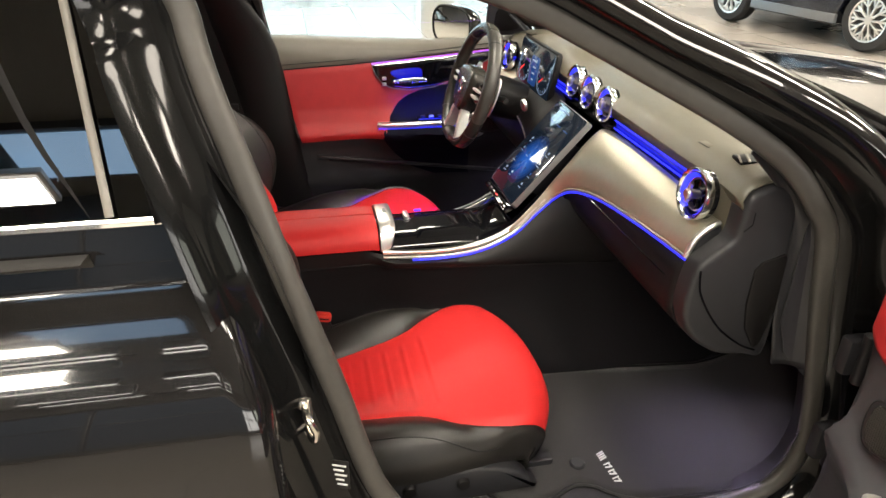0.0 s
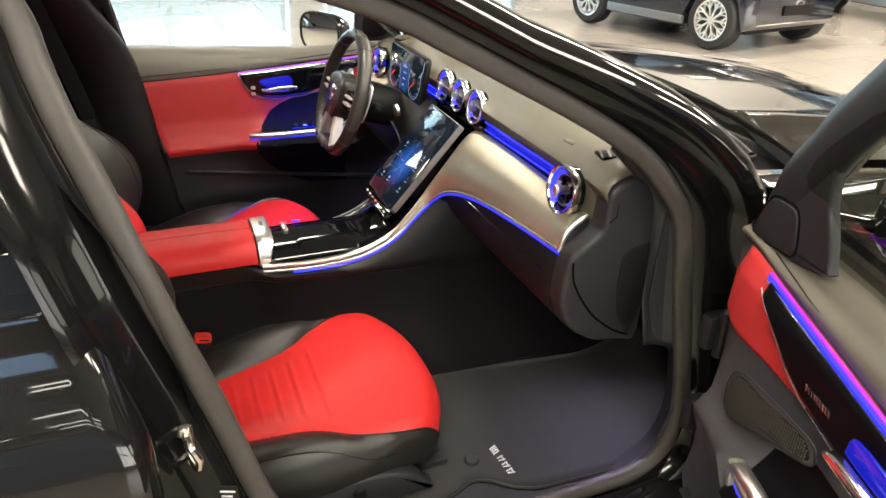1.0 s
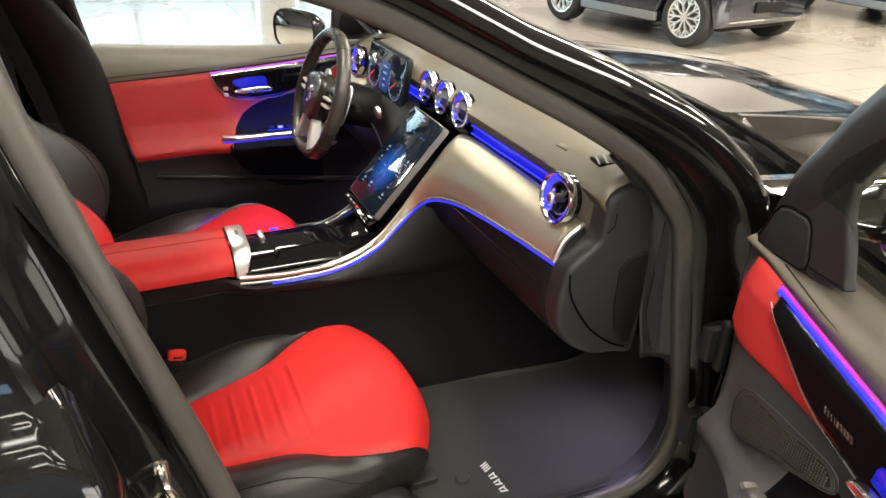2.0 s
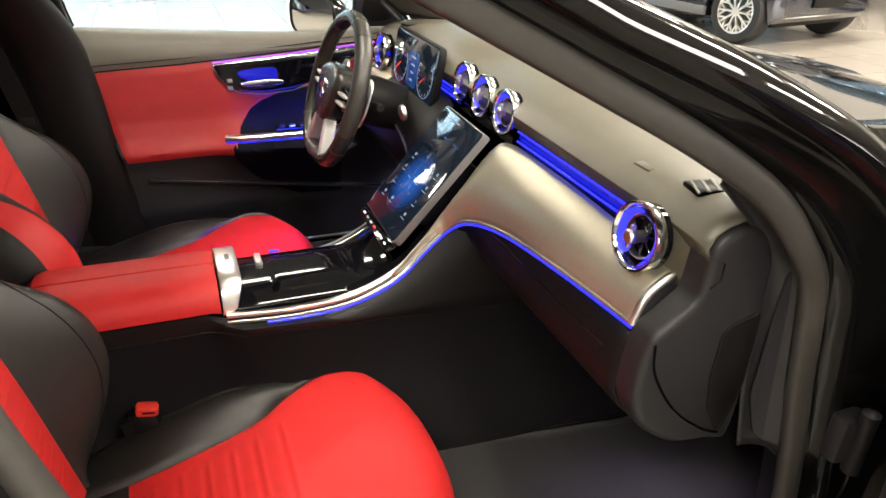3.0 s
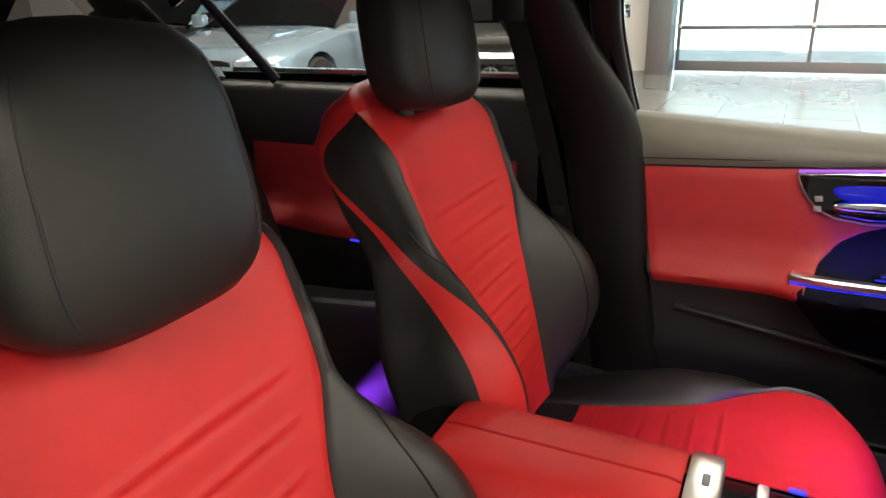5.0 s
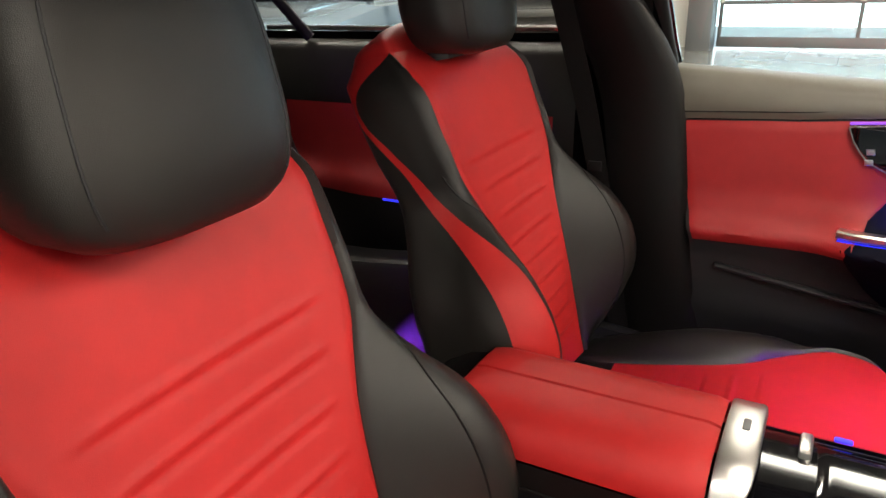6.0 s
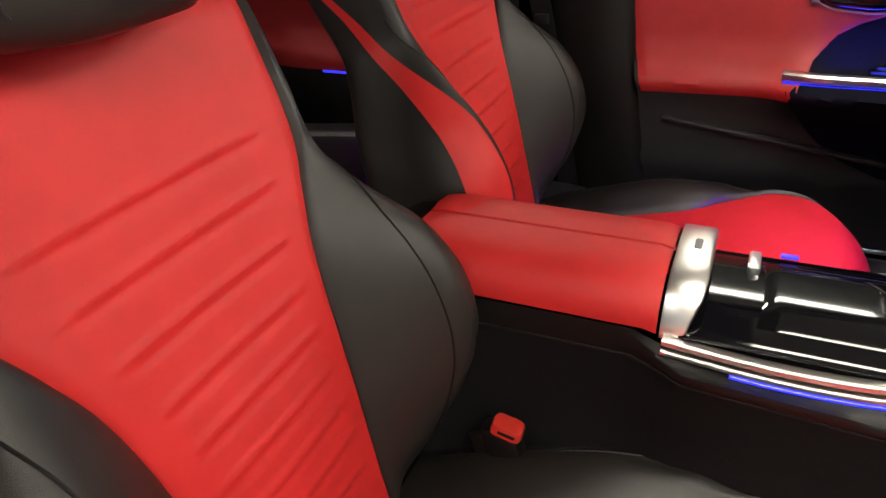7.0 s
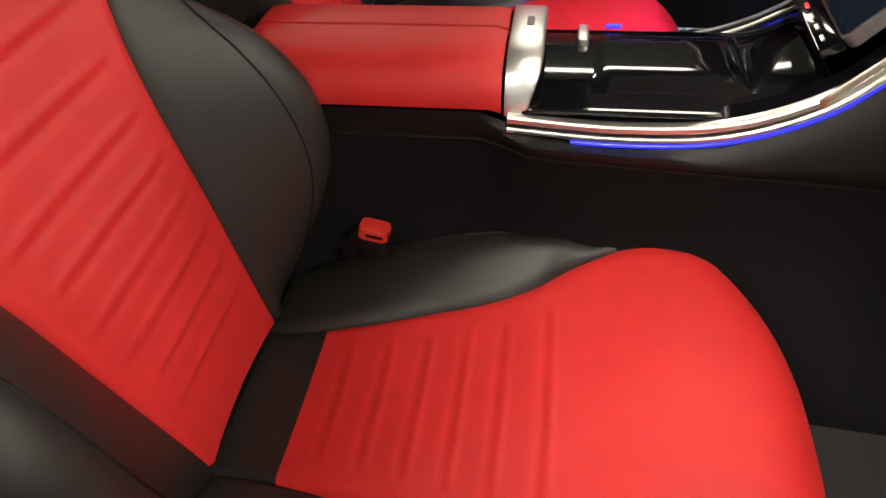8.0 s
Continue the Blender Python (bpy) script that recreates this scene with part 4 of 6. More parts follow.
def steering_wheel():
    sw = thing("steering_wheel", (.335, .37, .858), "black leather flat-bottomed sport steering wheel with silver spokes", "steering wheel")
    # wheel plane: local x right as the driver sees it, y up, z towards the driver
    up = Vector((.12, 0, .365)).normalized()
    rt = Vector((0, -1, 0))
    nn = rt.cross(up)
    m = Matrix(((rt.x, up.x, nn.x, .335), (rt.y, up.y, nn.y, .37), (rt.z, up.z, nn.z, .858), (0, 0, 0, 1)))
    path = []
    for i in range(72):
        a = 2 * math.pi * i / 72
        x, y = .176 * math.cos(a), .176 * math.sin(a)
        if y < -.145:
            y = -.145 - (-.145 - y) * .45
        path.append(m @ Vector((x, y, 0)))
    part("rim", sweep(path, ring(.0165, .0195, 14, 2.3), closed=True, up=nn), WHEEL_LEATHER, sw, "black leather rim", angle=60)
    for a in (55, 125, 215, 325):
        p = [m @ Vector((.176 * math.cos(radians(a + d)), .176 * math.sin(radians(a + d)), 0)) for d in (-.5, 0, .5)]
        part("rim_seam", sweep(p, ring(.0170, .0200, 14, 2.3), up=nn), GREY_PLASTIC, sw)
    pad = cr([(-.078, .035), (-.05, .058), (0, .064), (.05, .058), (.078, .035), (.07, -.03), (.04, -.066), (0, -.072), (-.04, -.066), (-.07, -.03)], 5, True)
    part("airbag_pad", plate(pad, m @ pose(0, 0, -.02), .048, .018, 4), WHEEL_LEATHER, sw, "black leather airbag pad")
    part("emblem", lathe([(.024, 0), (.024, .003), (.021, .005), (.019, .003), (.001, .003)], m @ pose(0, 0, .027), 28), CHROME, sw, "round chrome emblem")
    for k in range(3):
        part("emblem_bar", moved(box(.009, 0, .0035, .019, .0028, .003, .0008), m @ pose(0, 0, .027, 0, 0, 90 + 120 * k)), CHROME, sw)
    for sg in (-1, 1):
        part("spoke", plate(cr([(sg * .06, .030), (sg * .165, .026), (sg * .168, -.006), (sg * .065, -.024)], 4, True), m @ pose(0, 0, -.012), .022, .006, 3), GLOSS, sw)
        for zz in (.014, -.006):
            part("switch_bar", plate(cr([(sg * .086, zz + .004), (sg * .136, zz + .005), (sg * .136, zz - .001), (sg * .086, zz - .003)], 3, True), m @ pose(0, 0, .009), .009, .002), SILVER_SWITCH, sw, "silver switch bar")
        low = [(sg * .032, -.066), (sg * .048, -.060), (sg * .078, -.138), (sg * .058, -.146)]
        part("spoke", plate(cr(low, 4, True), m @ pose(0, 0, -.010), .028, .006, 3), SILVER_SWITCH, sw, "satin silver lower spoke")
        part("shift_paddle", plate(cr([(sg * .085, .055), (sg * .125, .060), (sg * .135, 0), (sg * .120, -.045), (sg * .095, -.03)], 4, True), m @ pose(0, 0, -.045), .005, .002), SATIN, sw, "silver shift paddle")
        part("stalk", sweep([m @ Vector(p) for p in ((sg * .05, .0, -.075), (sg * .12, .015, -.07), (sg * .17, .02, -.06))], ring(.008, .008, 10), up=nn), PLASTIC, sw)
    part("column", lathe([(.055, -.20), (.062, -.10), (.06, -.05), (.05, -.04), (.005, -.04)], m, 24), PLASTIC, sw, "black steering column shroud")
    part("start_button", lathe([(.017, 0), (.017, .008), (.013, .011), (.001, .011)], Matrix.Translation((.44, .155, .86)) @ pose(0, 0, 0, 0, -100, 0), 20), SATIN, sw, "round start button")
    return sw


steering_wheel()


# ---- footwell ----
structure("cabin_floor", joined(grid([[(x, y, z) for y in np.linspace(-.76, .76, 30)] for x, z in ((-1.6, .27), (-.6, .255), (.3, .250), (.80, .250), (.85, .258), (.90, .276), (.95, .300), (1.0, .328), (1.06, .366), (1.12, .410))])), CARPET,
          "dark charcoal cabin carpet", "carpet", thick=.01)


# ---- car body shell ----
HINGE = (.765, -.83)
OPEN = 72.0
SEAL = cr([(-.31, -.605, 1.29), (-.10, -.59, 1.31), (.03, -.60, 1.283), (.163, -.615, 1.240), (.277, -.640, 1.184), (.374, -.672, 1.133), (.466, -.700, 1.084), (.555, -.715, 1.030), (.610, -.725, .985),
           (.652, -.730, .935), (.690, -.733, .880), (.708, -.735, .80), (.724, -.737, .71), (.747, -.740, .60), (.772, -.742, .47), (.775, -.744, .39), (.750, -.745, .315), (.68, -.75, .275), (.566, -.75, .262),
           (.30, -.755, .265), (.08, -.755, .285), (-.02, -.755, .33), (-.075, -.755, .42), (-.11, -.755, .503), (-.155, -.750, .68), (-.190, -.747, .80), (-.223, -.740, .913), (-.256, -.715, 1.03), (-.291, -.680, 1.14), (-.312, -.64, 1.23)], 5, True)


def offset_ring(curve, d, dy):
    """The ring moved outwards in the side view by d, and outboard by dy."""
    t = np.roll(curve, -1, 0) - np.roll(curve, 1, 0)
    nx, nz = -t[:, 2], t[:, 0]
    k = np.sqrt(nx ** 2 + nz ** 2) + 1e-9
    out = curve.copy()
    c = curve.mean(0)
    sgn = np.sign(nx * (curve[:, 0] - c[0]) + nz * (curve[:, 2] - c[2]))
    sgn = np.sign(np.sum(sgn))
    f = np.where(curve[:, 0] > -.2, np.interp(curve[:, 2], (.93, 1.05, 1.15, 1.30), (1.0, .72, .52, .50)), 1.0)
    out[:, 0] += sgn * nx / k * d * f
    out[:, 2] += sgn * nz / k * d * f
    out[:, 1] -= dy * f
    return out


def door_opening(car, flip):
    fl = mirrored if flip else (lambda p: p)
    if flip:
        rows = [offset_ring(SEAL, d, dy) for d, dy in ((.018, .03), (.034, .040), (.060, .050), (.086, .092), (.100, .096))]
        part("door_jamb", fl(grid(rows, close_v=True)), JAMB, car, "glossy black painted door jamb", angle=50)
        return
    part("door_seal", fl(sweep(SEAL, ring(.020, .014, 12, 2.4), closed=True, up=(0, 1, 0))), RUBBER, car, "grey rubber door seal", angle=70)
    lip = offset_ring(SEAL, .020, -.006)
    part("seal_lip", fl(sweep(lip, ring(.004, .010, 8), closed=True, up=(0, 1, 0))), PLASTIC, car, angle=70)
    rows = [offset_ring(SEAL, d, dy) for d, dy in ((-.004, -.012), (.018, .008), (.030, .018), (.036, .042), (.058, .050), (.072, .076), (.086, .092), (.100, .096))]
    rows = [np.array(r) for r in rows]
    part("door_jamb", fl(grid([r for r in rows], close_v=True)), JAMB, car, "glossy black painted door jamb", angle=50)
    # inner trim from the seal into the cabin
    rows = [offset_ring(SEAL, d, dy) for d, dy in ((.012, -.004), (.000, -.016), (.002, -.03), (.010, -.06))]
    part("opening_trim", fl(grid(rows, close_v=True)), PLASTIC, car, "dark grey inner opening trim", angle=60)


def car_body():
    car = thing("car_body", (0, 0, 0), "black saloon car body with glossy paint", "car")
    for flip in (False, True):
        door_opening(car, flip)
        fl = mirrored if flip else (lambda p: p)
        # roof rail and windscreen pillar outside the jamb
        out = offset_ring(SEAL, .100, .096)
        idx = [i for i in range(len(out)) if out[i][2] > .93 and (out[i][0] > -.26)]
        # order from the rear of the roof to the pillar foot
        pts = sorted((tuple(out[i]) for i in idx), key=lambda q: q[0])
        pts = np.array(pts)
        ext = np.array([(-1.5, -.62, 1.30), (-.9, -.655, 1.385)])
        pts = np.concatenate([ext, pts])
        rows = []
        for p in pts:
            rows.append([p, p + np.array((.004, .004, .012)), p + np.array((.012, .030, .024)), p + np.array((.02, .075, .030))])
        part("pillar", fl(grid(rows)), PAINT, car, "glossy black windscreen pillar and roof rail", angle=60)
        # front wing
        rows = []
        for x in np.linspace(.80, 2.15, 24):
            k = (x - .79) / 1.36
            top = .948 - .10 * k - .05 * k * k
            wy = .885 + .02 * math.sin(math.pi * k) - .16 * max(0, k - .6) ** 2 * 4
            arch = .70 * math.sqrt(max(0, 1 - ((x - 1.47) / .36) ** 2)) if abs(x - 1.47) < .36 else .0
            zb = max(.24, arch)
            col = [(x, -(wy - .175), top), (x, -(wy - .15), top - .004), (x, -(wy - .09), top - .025), (x, -(wy - .03), top - .085), (x, -wy, top - .20)]
            zz = max(zb, .1)
            col += [(x, -(wy + .004), (top - .2) * .6 + zz * .4), (x, -(wy - .01), (top - .2) * .25 + zz * .75), (x, -(wy - .03), min(zz, top - .21))]
            rows.append(col)
        part("front_wing", fl(grid(rows)), BODY_PAINT, car, "glossy black front wing", angle=40, thick=.003)
        # sill under the doors
        sill = [[(x, -.775, .262), (x, -.80, .262), (x, -.845, .250), (x, -.865, .235), (x, -.86, .20), (x, -.80, .17)] for x in np.linspace(-1.3, .85, 8)]
        part("sill", fl(grid(sill)), PAINT, car, "glossy black door sill")
        # door post trim inside
        rows = []
        for z in np.linspace(.30, 1.30, 24):
            xf = lerp_table(z, (.30, .41, .60, .95, 1.12, 1.30), (-.13, -.149, -.18, -.243, -.335, -.40))
            y = -lerp_table(z, (.30, .6, .95, 1.30), (.735, .735, .735, .600))
            rows.append([(xf + .004, y - .03, z), (xf, y, z), (xf - .02, y + .012, z), (xf - .07, y + .016, z), (xf - .13, y + .012, z), (xf - .17, y - .01, z), (xf - .18, y - .04, z)])
        part("door_post_trim", fl(grid(rows)), PLASTIC, car, "black plastic centre door post trim", angle=60)
    # bonnet
    rows = []
    for x in [.9851] + list(np.linspace(.985, 2.12, 30)):
        k = (x - .985) / 1.135
        wy = .715 - .03 * k - .10 * max(0, k - .75) ** 2 * 4
        row = []
        for q in np.linspace(-1, 1, 45):
            back = .14 * (1 - q * q) * (1 - k)
            ridge = .017 * math.exp(-((abs(q) - .66) / .06) ** 2) * (1 - .4 * k)
            row.append((x + back, q * wy, .960 - .085 * k - .075 * k * k - .014 * abs(q) ** 2.5 + ridge))
        rows.append(row)
    rows[0] = [(a - .004, b, c - .030) for a, b, c in rows[1]]
    part("bonnet", grid(rows), BODY_PAINT, car, "glossy black bonnet with two raised creases", angle=60)
    part("nose", grid([[(2.12 + dx, q * (.60 - s * .02), .79 - dz) for q in np.linspace(-1, 1, 21)] for dx, dz, s in ((0, .02, 0), (.06, .07, .5), (.10, .18, 0), (.11, .35, 0), (.06, .55, 1))]), PAINT, car, angle=60)
    # scuttle, wiper and windscreen
    rows = [[(x + .14 * (1 - (y / .72) ** 2), y, z) for y in np.linspace(-.72, .72, 25)] for x, z in ((.83, .928), (.88, .922), (.92, .903), (.96, .892), (1.0, .896), (1.07, .910))]
    part("scuttle", grid(rows), PLASTIC, car, "black plastic scuttle panel", thick=.003)
    wiper = cr([(.965, -.60, .925), (.995, -.50, .932), (1.045, -.28, .936), (1.065, -.05, .938), (1.05, .25, .937)], 6)
    w = part("wiper", sweep(wiper, ring(.008, .007, 8)), PLASTIC, car, "black wiper arm")
    part("wiper_pivot", box(.965, -.595, .918, .04, .024, .014, .005, rz=25), PLASTIC, w)
    rows = []
    for k in np.linspace(0, 1, 12):
        rows.append([(.85 - .73 * k + .15 * (1 - q * q) * (1 - .5 * k), q * (.70 - .13 * k), .935 + .40 * k - .03 * k * k + .03 * (1 - q * q) * k) for q in np.linspace(-1, 1, 21)])
    ws = part("windscreen", grid(rows), GLASS, car, "clear windscreen glass")
    ws.visible_shadow = False
    # roof and rear
    rows = []
    for x in np.linspace(-1.75, .13, 20):
        k = (x + .75) / .9
        zc = 1.425 - .055 * k * k
        rows.append([(x, q * (.575 - .03 * abs(k)), zc - .035 * abs(q) ** 3) for q in np.linspace(-1, 1, 21)])
    part("roof", grid(rows), PAINT, car, "glossy black roof", thick=.02)
    part("rear_bulkhead", grid([[(x, y, z) for y in np.linspace(-.72, .72, 9)] for x, z in ((-1.62, .25), (-1.66, .55), (-1.70, .95), (-2.1, 1.0))]), PLASTIC, car, thick=.01)
    rows = [[(x, q * .60, z) for q in np.linspace(-1, 1, 9)] for x, z in ((-1.74, 1.36), (-1.95, 1.20), (-2.15, 1.02))]
    rg = part("rear_window", grid(rows), TINTED, car, "tinted rear window")
    # toe board and firewall behind the lower dash
    part("firewall", grid([[(1.10 + dx, y, z) for y in np.linspace(-.80, .80, 9)] for dx, z in ((0, .22), (.03, .55), (.02, .75), (-.05, .92))]), CARPET, car, thick=.01)
    for sg in (-1, 1):
        post = even(cr([(.545, .690, 1.010), (.600, .690, .955), (.640, .692, .905), (.652, .693, .83), (.660, .695, .72), (.672, .698, .64), (.684, .701, .575)], 5), 30)
        rim = even(cr([(.555, .712, 1.022), (.610, .722, .978), (.652, .727, .930), (.690, .730, .875), (.706, .732, .80), (.722, .735, .71), (.745, .738, .575)], 5), 30)
        rows = [[(a[0] + (b[0] - a[0]) * k, sg * (a[1] + (b[1] - a[1]) * k - .012 * math.sin(math.pi * k)), a[2] + (b[2] - a[2]) * k) for k in np.linspace(0, 1, 8)] for a, b in zip(post, rim)]
        part("post_trim", grid(rows), GREY_PLASTIC, car, "dark grey front post trim", thick=.004, angle=60)
        part("kick_panel", grid([[(x, sg * (.71 + .01 * (x - .65)), z) for x in np.linspace(float(np.interp(z, (.24, .50, .60, .66), (.81, .80, .70, .672))), 1.12, 10)] for z in np.linspace(.24, .90, 10)]), CARPET, car, "carpeted footwell side", thick=.006)
        # carpet that climbs from the floor to the seal
        rows = []
        for x in np.linspace(-.10, .86, 40):
            zt = lerp_table(x, (-.10, .45, .62, .70, .75, .785, .86), (.270, .268, .276, .305, .390, .560, .600))
            rows.append([(x, sg * y, .258 + (zt - .258) * k) for y, k in ((.600, 0), (.660, .02), (.700, .10), (.722, .30), (.734, .62), (.744, 1.0))])
        part("side_carpet", grid(rows), CARPET, car, "charcoal carpet on the footwell side", angle=60, thick=.004)
        inner = [[(x, sg * y, z) for y, z in ((.66, .262), (.70, .275), (.715, .310), (.735, .322), (.765, .31), (.80, .262))] for x in np.linspace(-1.4, -.09, 10)]
        part("sill_trim", grid(inner), GREY_PLASTIC, car, "dark grey inner sill trim", thick=.004)
        part("outer_cowl_side", grid([[(x, sg * .80, z) for x in np.linspace(.80, 1.15, 6)] for z in np.linspace(.2, .93, 6)]), PAINT, car, thick=.01)
        # fabric trim on the inside of the windscreen pillar
        inn = even(cr([(.610, .716, .975), (.555, .706, 1.018), (.466, .690, 1.072), (.374, .662, 1.121), (.277, .630, 1.172), (.163, .605, 1.228), (.03, .590, 1.272)], 6), 26)
        out = even(np.array([(.85 - .73 * k, .685 - .13 * k, .925 + .40 * k - .03 * k * k) for k in np.linspace(.06, 1, 20)]), 26)
        rows = [[(a[0] + (b[0] - a[0]) * k, sg * (a[1] + (b[1] - a[1]) * k - .016 * math.sin(math.pi * k)), a[2] + (b[2] - a[2]) * k) for k in np.linspace(0, 1, 8)] for a, b in zip(inn, out)]
        part("pillar_trim", grid(rows), PILLAR_TRIM, car, "taupe fabric windscreen pillar trim", thick=.004, angle=60)
    # striker, hinge and labels on the right jamb
    st = part("striker_plate", box(-.208, -.792, .667, .030, .012, .075, .004, rz=-25), STEEL, car, "zinc-plated door striker")
    lp = [(-.205, -.797, .690), (-.200, -.832, .694), (-.190, -.838, .672), (-.195, -.832, .652), (-.203, -.797, .650)]
    part("striker_loop", sweep(cr(lp, 5), ring(.0055, .0055, 8), up=(1, 0, 0)), STEEL, st, "bright steel loop")
    for zz in (.695, .640):
        part("bolt", lathe([(.008, 0), (.008, .004), (.005, .006), (.001, .006)], Matrix.Translation((-.208, -.797, zz)) @ pose(0, 0, 0, 90, 0, 0), 12), STEEL, st)
    lab = part("jamb_label", box(-.165, -.797, .545, .045, .002, .06, .0008, rz=-22), PLASTIC, car, "small black and white jamb label")
    for k in range(5):
        part("label_bar", box(-.165, -.7985, .565 - .010 * k, .036 - .010 * (k % 2), .002, .0028, .0005, rz=-22), WHITE_MARK, lab)
    for zz in (.66, .46):
        part("hinge", joined(box(.760, -.80, zz, .05, .03, .07, .006), lathe([(.012, -.05), (.012, .05), (.004, .055)], Matrix.Translation((HINGE[0], HINGE[1] + .01, zz)), 14)), GREY_PLASTIC, car, "dark painted door hinge")
    # rear side doors' outer skin
    for flip in (False, True):
        fl = mirrored if flip else (lambda p: p)
        rows = []
        y_belt, y_roof = (.852, .667) if flip else (.770, .605)
        for z in np.linspace(.25, 1.0, 76):
            xf = lerp_table(z, (.25, .68, .75, .81, .87, .91, 1.0), (-.235, -.259, -.263, -.280, -.298, -.314, -.326))
            if flip:
                y = -lerp_table(z, (.25, .45, .70, .86, .94, 1.0), (.865, .893, .902, .896, .880, .852))
            else:
                # broad shoulder with two creases over an upright flank
                y = -float(np.interp(z, (.25, .30, .40, .50, .60, .65, .70, .725, .75, .775, .80, .828, .836, .86, .89, .916, .922, .95, 1.0),
                                     (.866, .884, .907, .918, .923, .922, .916, .911, .904, .893, .880, .8625, .8565, .842, .8225, .803, .798, .789, .770)))
            rows.append([(xf + .018, y + .05, z), (xf + .012, y + .012, z), (xf, y, z)] + [(xx, y, z) for xx in np.linspace(xf - .03, -1.45, 14)])
        rd = part("rear_door", fl(grid(rows)), PAINT, car, "glossy black rear door", angle=50)
        part("belt_moulding", fl(sweep([(x, -y_belt + .004, 1.000 if not flip else 1.008) for x in np.linspace(-.326, -1.40, 10)], ring(.006, .007, 8, 3))), CHROME, rd, "chrome belt moulding")
        rows = []
        for z in np.linspace(1.0, 1.345, 10):
            k = (z - 1.0) / .345
            xf = -.318 - .045 * k
            y = -(y_belt - .007 - (y_belt - y_roof) * k)
            rows.append([(x, y, z) for x in np.linspace(xf - .03, -1.42, 8)])
        g = part("rear_side_glass", fl(grid(rows)), TINTED if not flip else GLASS, rd, "dark tinted rear door glass" if not flip else "clear rear door glass")
        g.visible_shadow = False
        fr = [(-.348 - .066 * k, -(y_belt - (y_belt - y_roof) * k), 1.0 + .345 * k) for k in np.linspace(0, 1, 8)]
        part("door_frame", fl(sweep(fr, ring(.024, .010, 10, 3), up=(0, 1, 0))), PAINT, rd, "gloss black window frame")
        if not flip:
            # two added strips stand for pale reflections on the glass and its frame
            fr = [(-.424 - .042 * k, -(y_belt - (y_belt - y_roof) * k), 1.01 + .335 * k) for k in np.linspace(0, 1, 8)]
            part("edge_reflection", sweep(fr, ring(.006, .004, 8), up=(0, 1, 0)), REFLECTION_STRIP, rd, "pale strip standing for a reflection in the rear door glass")
            fe = [(-.325 - .068 * k, -(y_belt + .006 - (y_belt - y_roof) * k), 1.0 + .345 * k) for k in np.linspace(0, 1, 8)]
            part("edge_reflection", sweep(fe, ring(.006, .005, 8), up=(0, 1, 0)), REFLECTION_STRIP, rd, "pale strip standing for the reflection along the window frame")
        top = cr([(-.40, -y_roof, 1.345), (-.8, -y_roof + .01, 1.35), (-1.2, -.665, 1.30), (-1.45, -.70, 1.20)], 6)
        part("door_frame", fl(sweep(top, ring(.012, .022, 10, 3))), PAINT, rd)
        div = [(-1.21, -.80, .985), (-1.29, -.76, 1.10), (-1.40, -.69, 1.27)]
        part("quarter_divider", fl(sweep(cr(div, 4), ring(.016, .010, 8), up=(0, 1, 0))), PLASTIC, rd, "black window divider")
        rows = [[(-1.42 - .30 * k - .1 * j, -(.86 - .16 * k) - (-.02 if j == 0 else 0), .95 + .40 * k) for k in np.linspace(0, 1, 8)] for j in (0, 1, 2, 3)]
        part("rear_quarter", fl(grid(rows)), PAINT, car, "glossy black rear quarter", thick=.01)
        part("rear_wing", fl(grid([[(x, -.89 + .1 * max(0, -x - 1.9), z) for x in np.linspace(-1.45, -2.4, 8)] for z in np.linspace(.25, .98, 8)])), PAINT, car, thick=.01)
    # boot lid and tail, which close the body behind the rear window
    part("boot_lid", grid([[(x, q * .835, z - .02 * abs(q) ** 4) for q in np.linspace(-1, 1, 17)] for x, z in ((-1.96, 1.005), (-2.15, 1.010), (-2.30, 1.0), (-2.385, .985))]), PAINT, car, thick=.01, angle=60)
    part("tail_panel", grid([[(x - .05 * (1 - q * q), q * .835, z) for q in np.linspace(-1, 1, 17)] for x, z in ((-2.39, .98), (-2.40, .90), (-2.42, .70), (-2.43, .45), (-2.40, .25))]), PAINT, car, thick=.01, angle=60)
    return car


black_car = car_body()


# ---- doors with their inner trim (written for the closed driver's side) ----
ZT = (.921, .907, .890, .892, .905)
DZ = (.275, .42, .50, .56, .585, .62, .65, .70, .80, .86, .90, .935, .95)
DY = (.770, .738, .738, .735, .726, .712, .737, .752, .762, .768, .785, .820, .830)


def y_in(x, z):
    y = float(np.interp(z, DZ, DY))
    pull = math.exp(-((z - .615) / .055) ** 2) * (1 / (1 + math.exp(-(x - .10) / .02))) * (1 / (1 + math.exp((x - .46) / .03)))
    arm = .006 * math.exp(-((z - .44) / .03) ** 2)
    return y - .042 * pull - arm + .05 * max(0, x - .62) ** 1.3


def x_rear(z):
    return float(np.interp(z, (.33, .41, .60, .836, .935, .96), (-.13, -.149, -.169, -.233, -.253, -.258)))


def x_lead(z, opened=False):
    if opened:
        return float(np.interp(z, (.33, .43, .54, .60, .64, .67, .73, .80, .89, .935), (.645, .668, .660, .638, .626, .648, .672, .698, .735, .738)))
    return float(np.interp(z, (.33, .43, .60, .73, .86, .935), (.660, .685, .690, .688, .676, .645)))


def z_belt(x):
    return float(np.interp(x, (-.26, 0, .3, .5, .65), (.838, .850, .872, .889, .903)))


